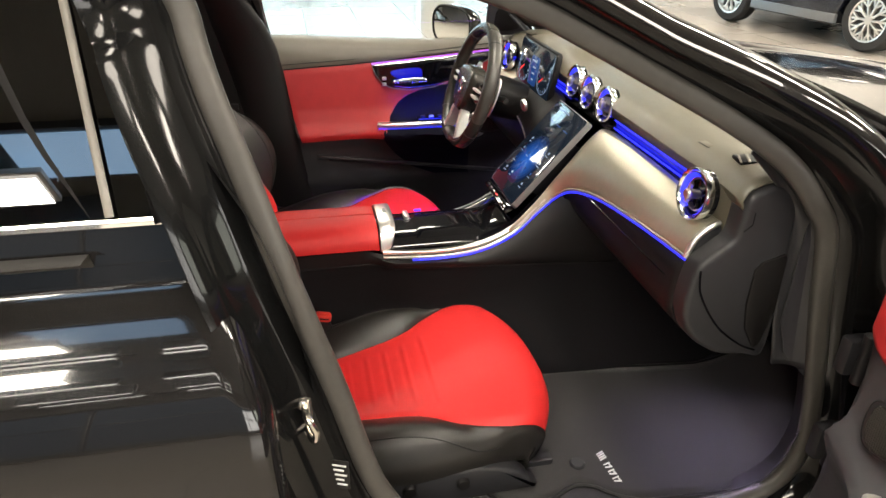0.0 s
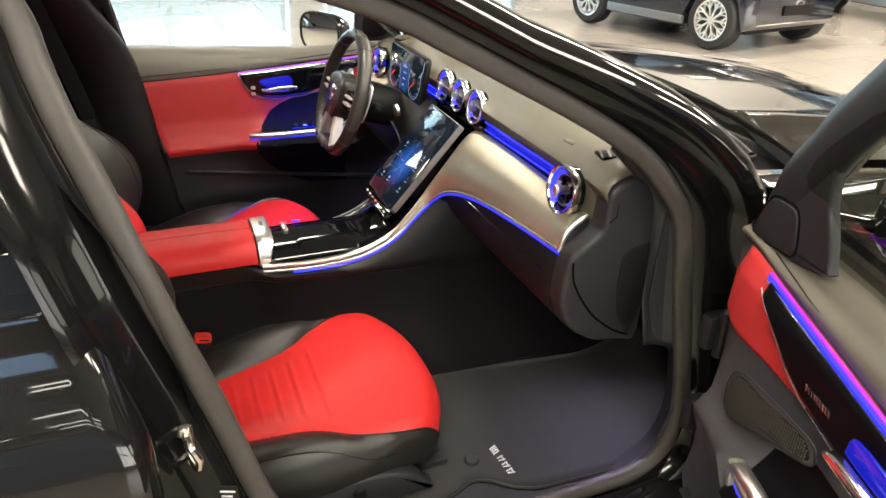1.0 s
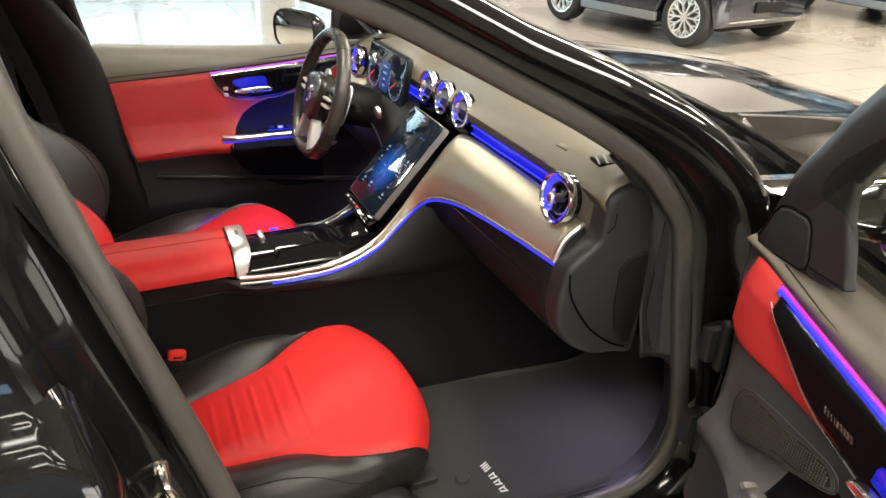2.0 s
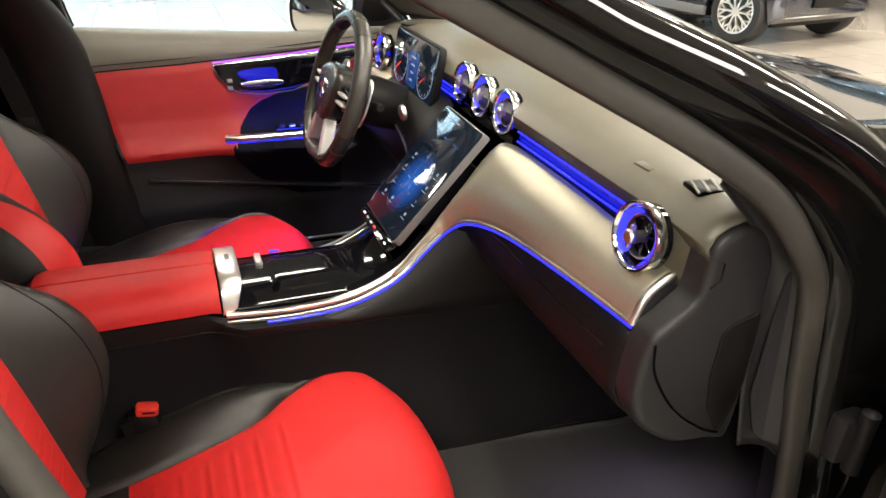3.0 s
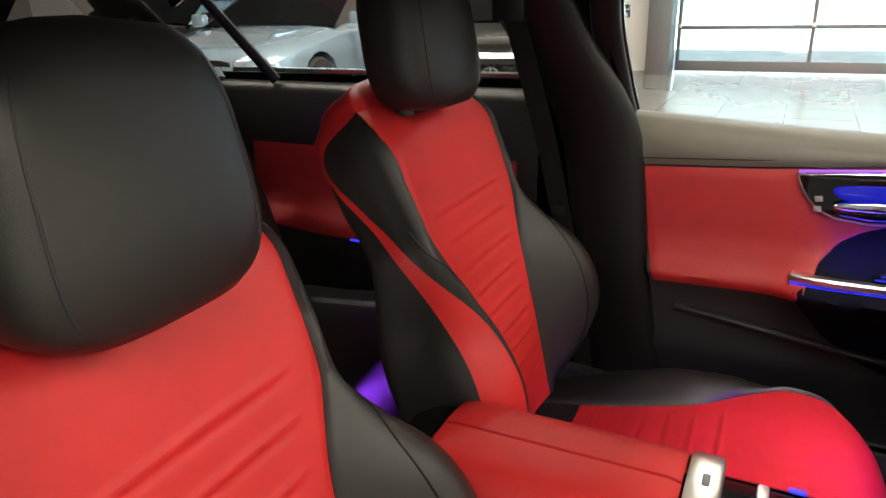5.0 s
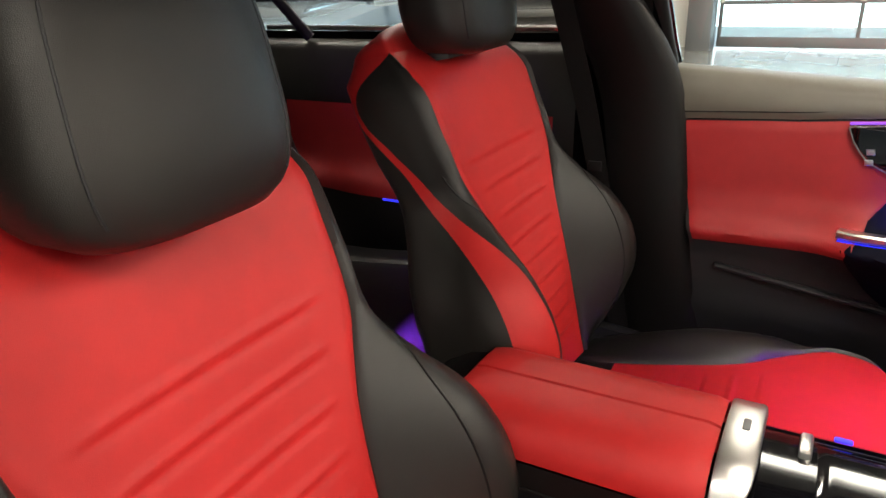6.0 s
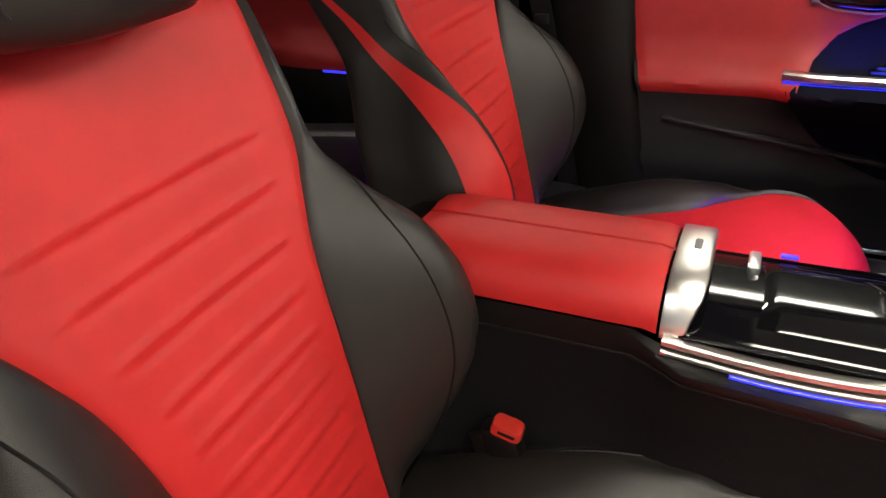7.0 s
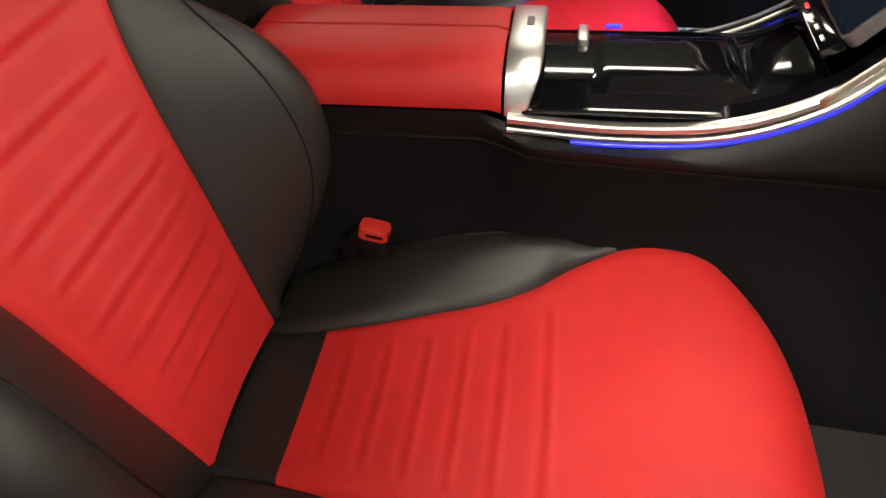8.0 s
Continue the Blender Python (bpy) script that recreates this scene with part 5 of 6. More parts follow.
def patch(x0, x1, lo, hi, off, nx=36, nz=14, slant=True):
    rows = []
    for i in range(nx):
        s = i / (nx - 1)
        xx = x0 + (x1 - x0) * s
        r = []
        for k in np.linspace(0, 1, nz):
            z = lo(xx) + (hi(xx) - lo(xx)) * k
            x = xx + ((x_rear(z) - x_rear(.9)) * (1 - s) ** 2 if slant else 0)
            edge = min(k, 1 - k, s * nx / 14, (1 - s) * nx / 14) * 14
            r.append((x, y_in(x, z) - off * min(1, .25 + edge), z))
        rows.append(r)
    return grid(rows)


def tab(xs, zs):
    return lambda x: float(np.interp(x, xs, zs))


def front_door(xf, label, opened):
    door = thing("front_door", (HINGE[0], -HINGE[1] if not opened else HINGE[1], .3), label, "car door", "front doors")
    d = .045 if opened else .0
    dp = -.05 if opened else .0
    P = lambda name, piece, mat, parent=door, lab="", **k: part(name, xf(piece), mat, parent, lab, **k)
    # painted shell
    rows = []
    for z in np.linspace(.315, .955 if opened else .895, 20):
        yo = float(np.interp(z, (.31, .45, .70, .86, .955), (.862, .892, .902, .893, .862)))
        xr, xl = x_rear(z) - .012, x_lead(z, opened) + .004
        yi = y_in(0, z) + .022 if z < .9 else .835
        yi = min(yi, yo - .05) if z < .9 else yo - .035
        rows.append([(xr + .02, yi, z), (xl - .03, yi + .02, z), (xl, yi + .03, z), (xl + .012, yi + .06, z), (.795, yo - .012, z), (.800, yo - .003, z), (.79, yo, z), (.3, yo + .004, z), (xr - .015, yo, z), (xr - .018, yo - .006, z), (xr, yo - .05, z)])
    P("shell", capped(rows), PAINT, lab="glossy black door skin", angle=40)
    # the open door's card takes the lit tone, the closed one the dark plastic
    P("lower_panel", patch(-.253, .62, lambda x: .275, lambda x: z_belt(x) - .002, .0, 40, 40), LIT_DOOR_PLASTIC if opened else GREY_PLASTIC, lab="dark soft plastic door panel", angle=60)
    lead = []
    for z in np.linspace(.345, .925, 20):
        xa = .615
        xb = x_lead(z, opened)
        lead.append([(xa + (xb - xa) * k, y_in(xa + (xb - xa) * k, z) + .002 + .02 * k ** 3, z) for k in np.linspace(0, 1, 7)])
    P("front_panel", grid(lead), LIT_DOOR_PLASTIC if opened else GREY_PLASTIC, angle=60)
    ztop = (lambda x: .918) if opened else tab((-.26, 0, .3, .5, .65), ZT)
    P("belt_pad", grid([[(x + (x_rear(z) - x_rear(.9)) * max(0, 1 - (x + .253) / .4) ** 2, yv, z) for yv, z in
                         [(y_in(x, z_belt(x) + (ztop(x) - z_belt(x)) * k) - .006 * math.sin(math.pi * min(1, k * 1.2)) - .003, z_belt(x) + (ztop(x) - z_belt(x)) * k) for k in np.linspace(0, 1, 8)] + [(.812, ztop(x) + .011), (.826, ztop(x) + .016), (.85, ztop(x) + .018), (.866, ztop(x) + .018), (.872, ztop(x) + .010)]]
                        for x in np.linspace(-.253, .725 if opened else .64, 44)]), LIT_BELT_LEATHER, lab="black leather belt-line pad, lightened in colour for the strong light on it", angle=60)
    seam = [(x, y_in(x, z_belt(x) + .012) - .006, z_belt(x) + .014) for x in np.linspace(-.24, .62, 30)]
    P("belt_seam", sweep(seam, ring(.0014, .0014, 6)), PLASTIC, lab="stitched seam")
    low = tab((-.26, .09, .12, .16, .20, .27, .36, .45, .54, .61, .645, .66), (.594, .602, .665, .712, .738, .764, .772, .772, .768, .768, .80, .86))
    if opened:
        low = tab((-.26, .09, .12, .16, .20, .27, .35, .43, .516, .604, .634, .661, .672, .677), (.594, .602, .665, .722, .760, .785, .784, .782, .778, .769, .772, .783, .815, .855))
    P("red_panel", patch(-.246, .677 if opened else .66, low, lambda x: z_belt(x) - .004, .006, 70, 22), RED_DOOR, lab="red leather door insert", angle=60)
    # pull pocket
    cut = -.03 if opened else 0
    pk_hi = tab((.095, .12, .16, .20, .27, .36, .43), (.652, .690 + cut, .722 + cut, .742 + cut, .763 + cut, .768 + cut, .750 + cut))
    pk_lo = tab((.095, .12, .16, .22, .30, .43), (.640, .585, .530, .480, .450, .445))
    pocket = P("pocket", patch(.095, .43, pk_lo, pk_hi, .005, 34, 20, False), BLACK_TRIM if opened else POCKET, lab="black pull pocket with a blue glow", angle=60)
    if not opened:
        P("pocket_light", sweep([(x, y_in(x, .668) - .004, .664) for x in np.linspace(.16, .42, 10)], ring(.002, .0015, 6)), BLUE_GLOW, pocket, "thin blue light in the pull pocket")
        area_lamp("pocket_glow", (.29, y_in(.29, .66) - .03, .668), (.29, y_in(.29, .72) + .015, .735), .26, .012, .28, (.02, .03, 1.0), 110)
    pull = [(x, y_in(x, .650) - .012, .648 + .004 * x) for x in np.linspace(.097, .45, 16)]
    P("pull_strip", sweep(pull, ring(.013, .0095, 10, 3)), SATIN, lab="polished door pull strip")
    P("light_line", sweep([(p[0], p[1] - .009, p[2] - .012) for p in pull], ring(.002, .002, 6)), BLUE_GLOW, lab="blue light line")
    sw = P("switch_block", box(.30, y_in(.3, .66) - .004, .663, .13, .03, .012, .003), GLOSS, lab="window switch block")
    for k in range(4):
        P("switch", box(.255 + .03 * k, y_in(.3, .66) - .006, .672, .018, .014, .006, .002), SATIN if k % 2 else GREY_PLASTIC, sw)
    loop = np.array((dp, .0, .0)) + cr([(.385, .69, .672), (.44, .69, .678), (.475, .695, .662), (.475, .70, .62), (.45, .70, .60), (.40, .695, .605), (.375, .69, .63)], 5, True)
    P("pull_end", sweep(loop, ring(.009, .012, 8, 3), closed=True, up=(0, 1, 0)), SATIN, lab="satin silver grip surround", angle=60)
    # handle panel with its light line
    g0, g1 = (.112, .585) if opened else (.085, .548)
    gl = tab((.112, .127, .152, .182, .247, .30, .352, .416, .462, .51, .559, .585), (.842, .808, .785, .775, .775, .780, .788, .796, .810, .834, .858, .872)) if opened else tab((.085, .10, .125, .155, .22, .30, .38, .46, .52, .548), (.842, .808, .780, .765, .758, .765, .790, .832, .870, .892))
    panel = P("handle_panel", patch(g0, g1, gl, lambda x: z_belt(x) - .008, .015, 44, 12, False), BLACK_TRIM if opened else GLOSS, lab="gloss black handle panel", angle=60)
    rim = [(x, y_in(x, gl(x)) - .013, gl(x)) for x in np.linspace(g0, g1, 40)]
    P("panel_rim", sweep(rim, ring(.0014, .0014, 6), up=(0, 1, 0)), STEEL if opened else FRAME, panel, "fine silver rim")
    top = [(x, y_in(x, z_belt(x) - .006) - .012, z_belt(x) - .006) for x in np.linspace(g0, g1 + .002, 30)]
    P("panel_rim", sweep([(a, b - .002, c - .006) for a, b, c in top], ring(.002, .003, 6), up=(0, 1, 0)), CHROME, panel)
    P("light_line", sweep(top, ring(.0028, .003, 8), up=(0, 1, 0)), VIOLET_GLOW if not opened else BLUE_GLOW, lab="violet ambient light line")
    if opened:
        P("light_line", sweep([(a, b + .002, c + .0055) for a, b, c in top], ring(.0022, .003, 8), up=(0, 1, 0)), MAGENTA_GLOW, lab="magenta ambient light line")
    yh = y_in(.2, .80) - .016
    hm = Matrix(((1, 0, 0, d), (0, 0, -1, yh), (0, 1, 0, 0), (0, 0, 0, 1)))
    P("handle_recess", plate(cr([(.152, .826), (.245, .834), (.258, .812), (.250, .803), (.172, .802)], 4, True), hm, .004, .002), BLUE_DIM, lab="blue lit handle recess")
    P("handle", plate(cr([(.160, .800), (.165, .788), (.262, .790), (.268, .800), (.240, .806)], 4, True), Matrix.Translation((0, -.010, 0)) @ hm, .014, .004, 3), CHROME, lab="polished inner door handle")
    for k in range(2):
        P("memory_key", plate([(.118, .806 - .02 * k), (.132, .807 - .02 * k), (.134, .797 - .02 * k), (.120, .796 - .02 * k)], hm, .005, .001), SATIN)
    # slanted bars where the badge sits
    for k in range(9):
        bx = (.360 - .0068 * k) if opened else (.325 + .0068 * k)
        w, bz = .0022 if k < 4 else .0042, .828 if opened else .838
        P("badge_bar", plate([(bx, bz), (bx + w, bz), (bx + w - .003, bz - .009), (bx - .003, bz - .009)], hm, .0015, .0003), STEEL if opened else GREY_PLASTIC)
    # loudspeaker: a tall rounded front end that tapers towards the rear
    if opened:
        outline = cr([(.562, .728), (.540, .748), (.48, .761), (.39, .774), (.350, .776), (.337, .765), (.342, .748), (.40, .721), (.47, .691), (.530, .664), (.558, .664), (.568, .690)], 4, True)
    else:
        outline = np.array([(.53 + .088 * math.copysign(abs(math.cos(a)) ** .75, math.cos(a)), .665 + .052 * math.copysign(abs(math.sin(a)) ** .75, math.sin(a)) + .0176 * math.cos(a)) for a in np.linspace(0, 2 * math.pi, 40, endpoint=False)])
    outline = np.array(outline)[:, :2]
    mid = outline.mean(axis=0)

    def inset(w):
        u = outline - mid
        r = np.linalg.norm(u, axis=1, keepdims=True)
        return mid + u * (1 - w / r)
    yy = min(y_in(x, z) for x, z in outline) - .001
    om = Matrix(((1, 0, 0, 0), (0, 0, -1, yy), (0, 1, 0, 0), (0, 0, 0, 1)))
    spk = P("speaker_surround", plate([tuple(q) for q in outline], om, .004, .003, 3), LIT_DOOR_PLASTIC, lab="tapered loudspeaker surround")
    P("speaker_grille", plate([tuple(q) for q in inset(.010)], om, .0055, .0015, 2), PLASTIC, spk)
    P("surround_edge", sweep([(x, yy - .0035, z) for x, z in outline], ring(.0022, .0016, 6), closed=True, up=(0, 1, 0)), GREY_PLASTIC, spk)
    rim_in = inset(.0125)
    dots = []
    for i in range(-24, 25):
        for j in range(-14, 15):
            x, z = mid[0] + i * .0052, mid[1] + j * .0048 - i * .0052 * (.28 if opened else 0)
            crossings = sum((a[1] > z) != (b[1] > z) and x < a[0] + (z - a[1]) / (b[1] - a[1]) * (b[0] - a[0]) for a, b in zip(rim_in, np.roll(rim_in, -1, axis=0)))
            if crossings % 2:
                dots.append(box(x, yy - .0060, z, .0030, .0016, .0028, .0003))
    P("perforations", joined(*dots), RUBBER, spk, "raised mesh of a loudspeaker grille")["kind"] = "stuff"
    # lower map pocket lip
    P("map_pocket", sweep([(x, y_in(x, .50 if not opened else .43) - .008, (.523 - .138 * x) if not opened else .432 + .01 * math.sin(3 * x)) for x in np.linspace(-.12, .60, 20)], ring(.010, .006, 10)), GREY_PLASTIC, lab="map pocket lip")
    # window frame, glass and mirror triangle
    fr = cr([(.645, .815, .93), (.600, .795, .99), (.53, .760, 1.065), (.38, .705, 1.165), (.12, .665, 1.268), (-.08, .65, 1.310), (-.23, .655, 1.30), (-.285, .675, 1.25), (-.300, .72, 1.14), (-.285, .785, 1.0), (-.275, .815, .94)], 6)
    if opened:
        fr = cr([(.66, .815, .95), (.63, .805, 1.02), (.578, .80, 1.085), (.54, .795, 1.134), (.485, .79, 1.19), (.42, .78, 1.245), (.27, .74, 1.31), (.03, .69, 1.335), (-.20, .68, 1.32), (-.285, .69, 1.25), (-.300, .72, 1.14), (-.285, .785, 1.0), (-.275, .815, .94)], 6)
    P("window_frame", sweep(fr, ring(.042 if opened else .030, .018, 12, 3), up=(0, 1, 0)), GREY_PLASTIC if opened else PLASTIC, lab="black window frame", angle=60)
    fo = fr + np.array((0, .022, 0))
    P("frame_cover", sweep(fo, ring(.034, .008, 10, 3), up=(0, 1, 0)), PAINT, angle=60)
    rows = []
    for x in np.linspace(-.27, .58, 24):
        zt = float(np.interp(x, (-.28, -.2, -.08, .12, .38, .53, .6), (1.25, 1.295, 1.305, 1.262, 1.160, 1.06, .99))) + (.045 if opened else 0)
        rows.append([(x, .838 - .17 * (z - .93) / .36, z) for z in np.linspace(.925 if opened else .89, zt, 8)])
    gp = P("window_glass", grid(rows), SIDE_GLASS if opened else GLASS, lab="raised clear window glass")
    gp.visible_shadow = False
    ym = .795
    tm = Matrix(((1, 0, 0, 0), (0, -.24, -.97, ym), (0, .97, -.24, .932), (0, 0, 0, 1)))
    if opened:
        tm = Matrix(((1, 0, 0, 0), (0, -.05, -.999, .856), (0, .999, -.05, .0), (0, 0, 0, 1)))
        sail = P("mirror_triangle", plate(cr([(.715, .918), (.690, .955), (.680, .99), (.655, 1.04), (.60, 1.09), (.545, 1.105), (.532, 1.085), (.530, 1.04), (.513, 1.0), (.500, .955), (.505, .938), (.62, .915)], 4, True), tm, .016, .006, 3), GREY_PLASTIC, lab="dark plastic mirror triangle")
        P("tweeter_cover", plate([(.703, .924), (.676, .972), (.662, .988), (.642, .995), (.604, .998), (.592, .993), (.586, .980), (.579, .944), (.582, .932), (.592, .925), (.685, .913), (.700, .916)], Matrix.Translation((0, -.0145, .0)) @ tm, .005, .0025, 3), GREY_PLASTIC, sail, "tweeter cover")
        P("cover_gap", sweep([Vector((x, .856 - .016 - .05 * z, z)) for x, z in even([(.706, .924), (.678, .974), (.664, .991), (.643, .998), (.603, 1.001), (.590, .996), (.583, .981), (.576, .944), (.579, .930), (.591, .922), (.685, .910), (.703, .913)], 40)], ring(.002, .002, 6), closed=True, up=(0, 1, 0)), GLOSS, sail)
    else:
        P("mirror_triangle", plate([(.650 + d, .0), (.49 + d, .0), (.49 + d, .150), (.51 + d, .145), (.57 + d, .095)], tm, .014, .004), GREY_PLASTIC, lab="dark plastic mirror triangle")
        P("tweeter_cover", plate(cr([(.605 + d, .022), (.525 + d, .018), (.520 + d, .080), (.545 + d, .090), (.585 + d, .055)], 4, True), Matrix.Translation((0, -.0135, .0)) @ tm, .004, .002), PLASTIC, lab="tweeter cover")
    # outside mirror
    mc = Vector((.44, 1.065, .915)) if not opened else Vector((.68, 1.11, .93))
    turn = Matrix.Translation(mc) @ pose(0, 0, 0, 0, 0, 27 if not opened else -25)
    rows = []
    for i in range(9):
        t = i / 8
        k = math.sqrt(max(.02, 1 - (t * .97) ** 2.2))
        rows.append([(t * .11 - .012, a * k, b * k) for a, b in ring(.115, .078, 28, 2.8)])
    mir = P("mirror_housing", moved(capped(rows), turn), PAINT, lab="gloss black mirror housing", angle=60)
    rows = [[(-.0135 + e, a * k, b * k) for a, b in ring(.106, .069, 28, 2.8)] for e, k in ((0, 1), (-.001, .97))]
    P("mirror_face", moved(capped(rows), turn), MIRROR, mir, "mirror glass")
    P("mirror_rim", moved(sweep([(-.012, a, b) for a, b in ring(.111, .074, 40, 2.8)], ring(.005, .006, 6), closed=True, up=(1, 0, 0)), turn), PLASTIC, mir)
    P("mirror_arm", sweep([(mc.x + .10, .86, .93), (mc.x + .09, .93, .915), (mc.x + .06, mc.y - .07, .90)], ring(.022, .014, 10)), PAINT)
    return door


front_door(lambda p: p, "closed driver's door with red leather insert and violet light line", False)
TURNED = Matrix.Translation((HINGE[0], HINGE[1], 0)) @ pose(0, 0, 0, 0, 0, OPEN) @ Matrix.Translation((-HINGE[0], -HINGE[1], 0))
front_door(lambda p: moved(mirrored(p), TURNED), "wide open passenger door with red leather insert and speaker grille", True)


# ---- rear cabin ----
def rear_bench():
    b = thing("rear_bench", (-1.25, 0, .26), "black leather rear bench seat with red centre panels", "rear seat")
    prof = cr([(-1.14, .40), (-1.10, .47), (-.95, .485), (-.75, .505), (-.655, .50), (-.625, .46), (-.64, .30)], 4)
    # near-black plastic on the cushion panels stands in for the rear cabin's shade
    for y0, y1, mat in ((-.68, -.57, PLASTIC), (-.57, -.20, PLASTIC), (-.20, .20, PLASTIC), (.20, .57, PLASTIC), (.57, .68, PLASTIC)):
        rows = [[(x, y, z - .02 * abs(y / .68) ** 4 - .010 * abs(2 * (y - y0) / (y1 - y0) - 1) ** 6) for y in np.linspace(y0, y1, 14)] for x, z in prof]
        part("cushion_panel", grid(rows), mat, b, angle=60)
    prof = cr([(-1.09, .45), (-1.13, .60), (-1.20, .80), (-1.26, .94), (-1.29, .97), (-1.35, .95)], 4)
    for y0, y1, mat in ((-.66, -.56, BLACK_LEATHER), (-.56, -.20, RED_DOOR), (-.20, .20, BLACK_LEATHER), (.20, .56, RED_DOOR), (.56, .66, BLACK_LEATHER)):
        rows = [[(x - .010 * abs(2 * (y - y0) / (y1 - y0) - 1) ** 6, y, z) for y in np.linspace(y0, y1, 12)] for x, z in prof]
        part("backrest_panel", grid(rows), mat, b, angle=60)
    for y in (-.38, .38):
        part("head_restraint", box(-1.34, y, 1.0, .08, .24, .12, .03), BLACK_LEATHER, b)
    return b


rear_bench()
glow = thing("footwell_lamp", (-.52, .30, .36), "small violet rear footwell light", "footwell light", "footwell lights")
part("lens", box(-.515, .30, .375, .012, .16, .012, .003), BLUE_GLOW, glow, "violet lit lens")
area_lamp("footwell_glow", (-.51, .30, .39), (-.70, .34, .52), .16, .02, 4.0, (.30, .05, 1.0), 130)

for sg in (-1, 1):
    fl_lamp = thing("footwell_lamp", (.70, sg * .57, .60), "small violet front footwell light under the dash", "footwell light", "footwell lights")
    part("lens", box(.70, sg * .57, .598, .03, .09, .010, .003), VIOLET_GLOW, fl_lamp, "violet lit lens")
    area_lamp("footwell_glow", (.70, sg * .55, .588), (.65, sg * .65, .26), .05, .10, 1.0, (.72, .62, 1.0), 100)


def rear_door_trim(sg):
    d = thing("rear_door_trim", (-.9, sg * .76, .3), "rear door inner panel with red leather insert", "door panel", "rear door panels")
    f = (lambda p: p) if sg > 0 else mirrored
    tz = (.28, .40, .52, .58, .62, .66, .75, .83, .90, .955, .975, .98)
    ty = (.77, .75, .75, .735, .725, .75, .758, .762, .775, .79, .80, .84)
    rows = [[(x, y, z) for y, z in zip(ty, tz)] for x in np.linspace(-1.42, -.45, 14)]
    part("panel", f(grid(rows)), BLACK_LEATHER, d, "black leather door panel", angle=60)
    rows = [[(x, np.interp(z, tz, ty) - .005, z) for z in np.linspace(.585 + .10 * max(0, -x - 1.05), .825, 10)] for x in np.linspace(-1.28, -.50, 16)]
    part("red_panel", f(grid(rows)), RED_DOOR, d, "red leather insert", angle=60)
    part("light_line", f(sweep([(x, .728, .582) for x in np.linspace(-.96, -.55, 6)], ring(.003, .003, 6))), BLUE_GLOW, d, "blue light line")
    part("pull", f(box(-.72, .725, .66, .30, .03, .02, .006)), SATIN, d)
    return d


for sgn in (1, -1):
    rear_door_trim(sgn)


# ---- belts, buckles, mats ----
def seat_belt(sg):
    b = thing("seat_belt", (-.35, sg * .70, .3), "black woven seat belt hanging on the door post", "seat belt", "seat belts")
    p = cr([(-.47, sg * .635, 1.17), (-.44, sg * .675, 1.02), (-.40, sg * .695, .85), (-.36, sg * .700, .65), (-.32, sg * .705, .42), (-.30, sg * .71, .31)], 6)
    part("webbing", sweep(p, ring(.0235, .0012, 8, 4), up=(0, 1, 0)), BELT, b)
    part("anchor", box(-.475, sg * .640, 1.185, .07, .022, .09, .008), PLASTIC, b, "belt height anchor")
    part("tongue", box(-.378, sg * .690, .74, .03, .008, .02, .003), PLASTIC, b)
    return b


for sgn in (1, -1):
    seat_belt(sgn)


def buckle(x, y):
    b = thing("belt_buckle", (x, y, .3), "black belt buckle with red release button", "belt buckle", "belt buckles")
    part("stem", box(x - .016, y, .36, .032, .018, .13, .005, ry=-12), PLASTIC, b)
    part("body", box(x, y, .415, .046, .030, .056, .008, ry=-14), PLASTIC, b)
    btn = part("release_button", box(x + .006, y - .002, .441, .040, .027, .016, .007, ry=12), RED_PLASTIC, b, "red push button")
    part("slot", box(x + .008, y - .0145, .4405, .022, .004, .004, .001, ry=12), PLASTIC, btn)
    return b


buckle(-.162, -.158)
buckle(-.215, .158)


def floor_mat(sg):
    m = thing("floor_mat", (.6, sg * .45, .26), "dark velour floor mat with piped edge", "floor mat", "floor mats")

    def zf(x):
        return .262 + .9 * max(0, x - .80) ** 1.5
    # one sheet, lifted a little at the toe board
    xs = np.linspace(.14, .99, 44)
    rows = []
    for x in xs:
        ya = float(np.interp(x, (.14, .20, .45, .60, .80, .99), (.30, .235, .245, .275, .298, .315)))
        yb = float(np.interp(x, (.14, .18, .24, .29, .33, .37, .41, .46, .62, .80, .99), (.62, .675, .68, .665, .645, .652, .690, .712, .722, .722, .722)))
        rows.append([(x, sg * y, zf(x)) for y in np.linspace(ya, yb, 16)])
    sheet = part("sheet", grid(rows), MAT_CARPET, m, angle=60, thick=.006)
    edge = np.array([r[0] for r in rows] + [q for q in rows[-1][1:]] + [r[-1] for r in rows[::-1][1:]] + [q for q in rows[0][::-1][1:-1]])
    edge[:, 2] += .003
    part("piping", sweep(edge, ring(.0045, .004, 6), closed=True), PLASTIC, m, "bound edge")
    part("stud", lathe([(.017, .0), (.017, .006), (.014, .010), (.004, .011)], Matrix.Translation((.362, sg * .588, zf(.36))), 20), GREY_PLASTIC, m, "round grey fixing stud")
    # badge shown as plain bars
    bm = Matrix.Translation((.427, sg * .618, zf(.46) + .0045)) @ pose(0, 0, 0, 0, 0, 4)
    for k in range(4):
        part("badge_bar", moved(box(.0, .052 - k * .006, .0, .019, .0032, .002, .0006, rz=20), bm), WHITE_MARK, m)
    for k in range(3):
        part("badge_block", moved(joined(box(.0, .018 - k * .021, .0, .017, .0030, .002, .0006, rz=14), box(.0, .008 - k * .021, .0, .017, .0030, .002, .0006, rz=-14 if k else -4), box(.005, .013 - k * .021, .0, .0032, .009, .002, .0006)), bm), WHITE_MARK, m)
    return m


floor_mat(-1)
floor_mat(1)


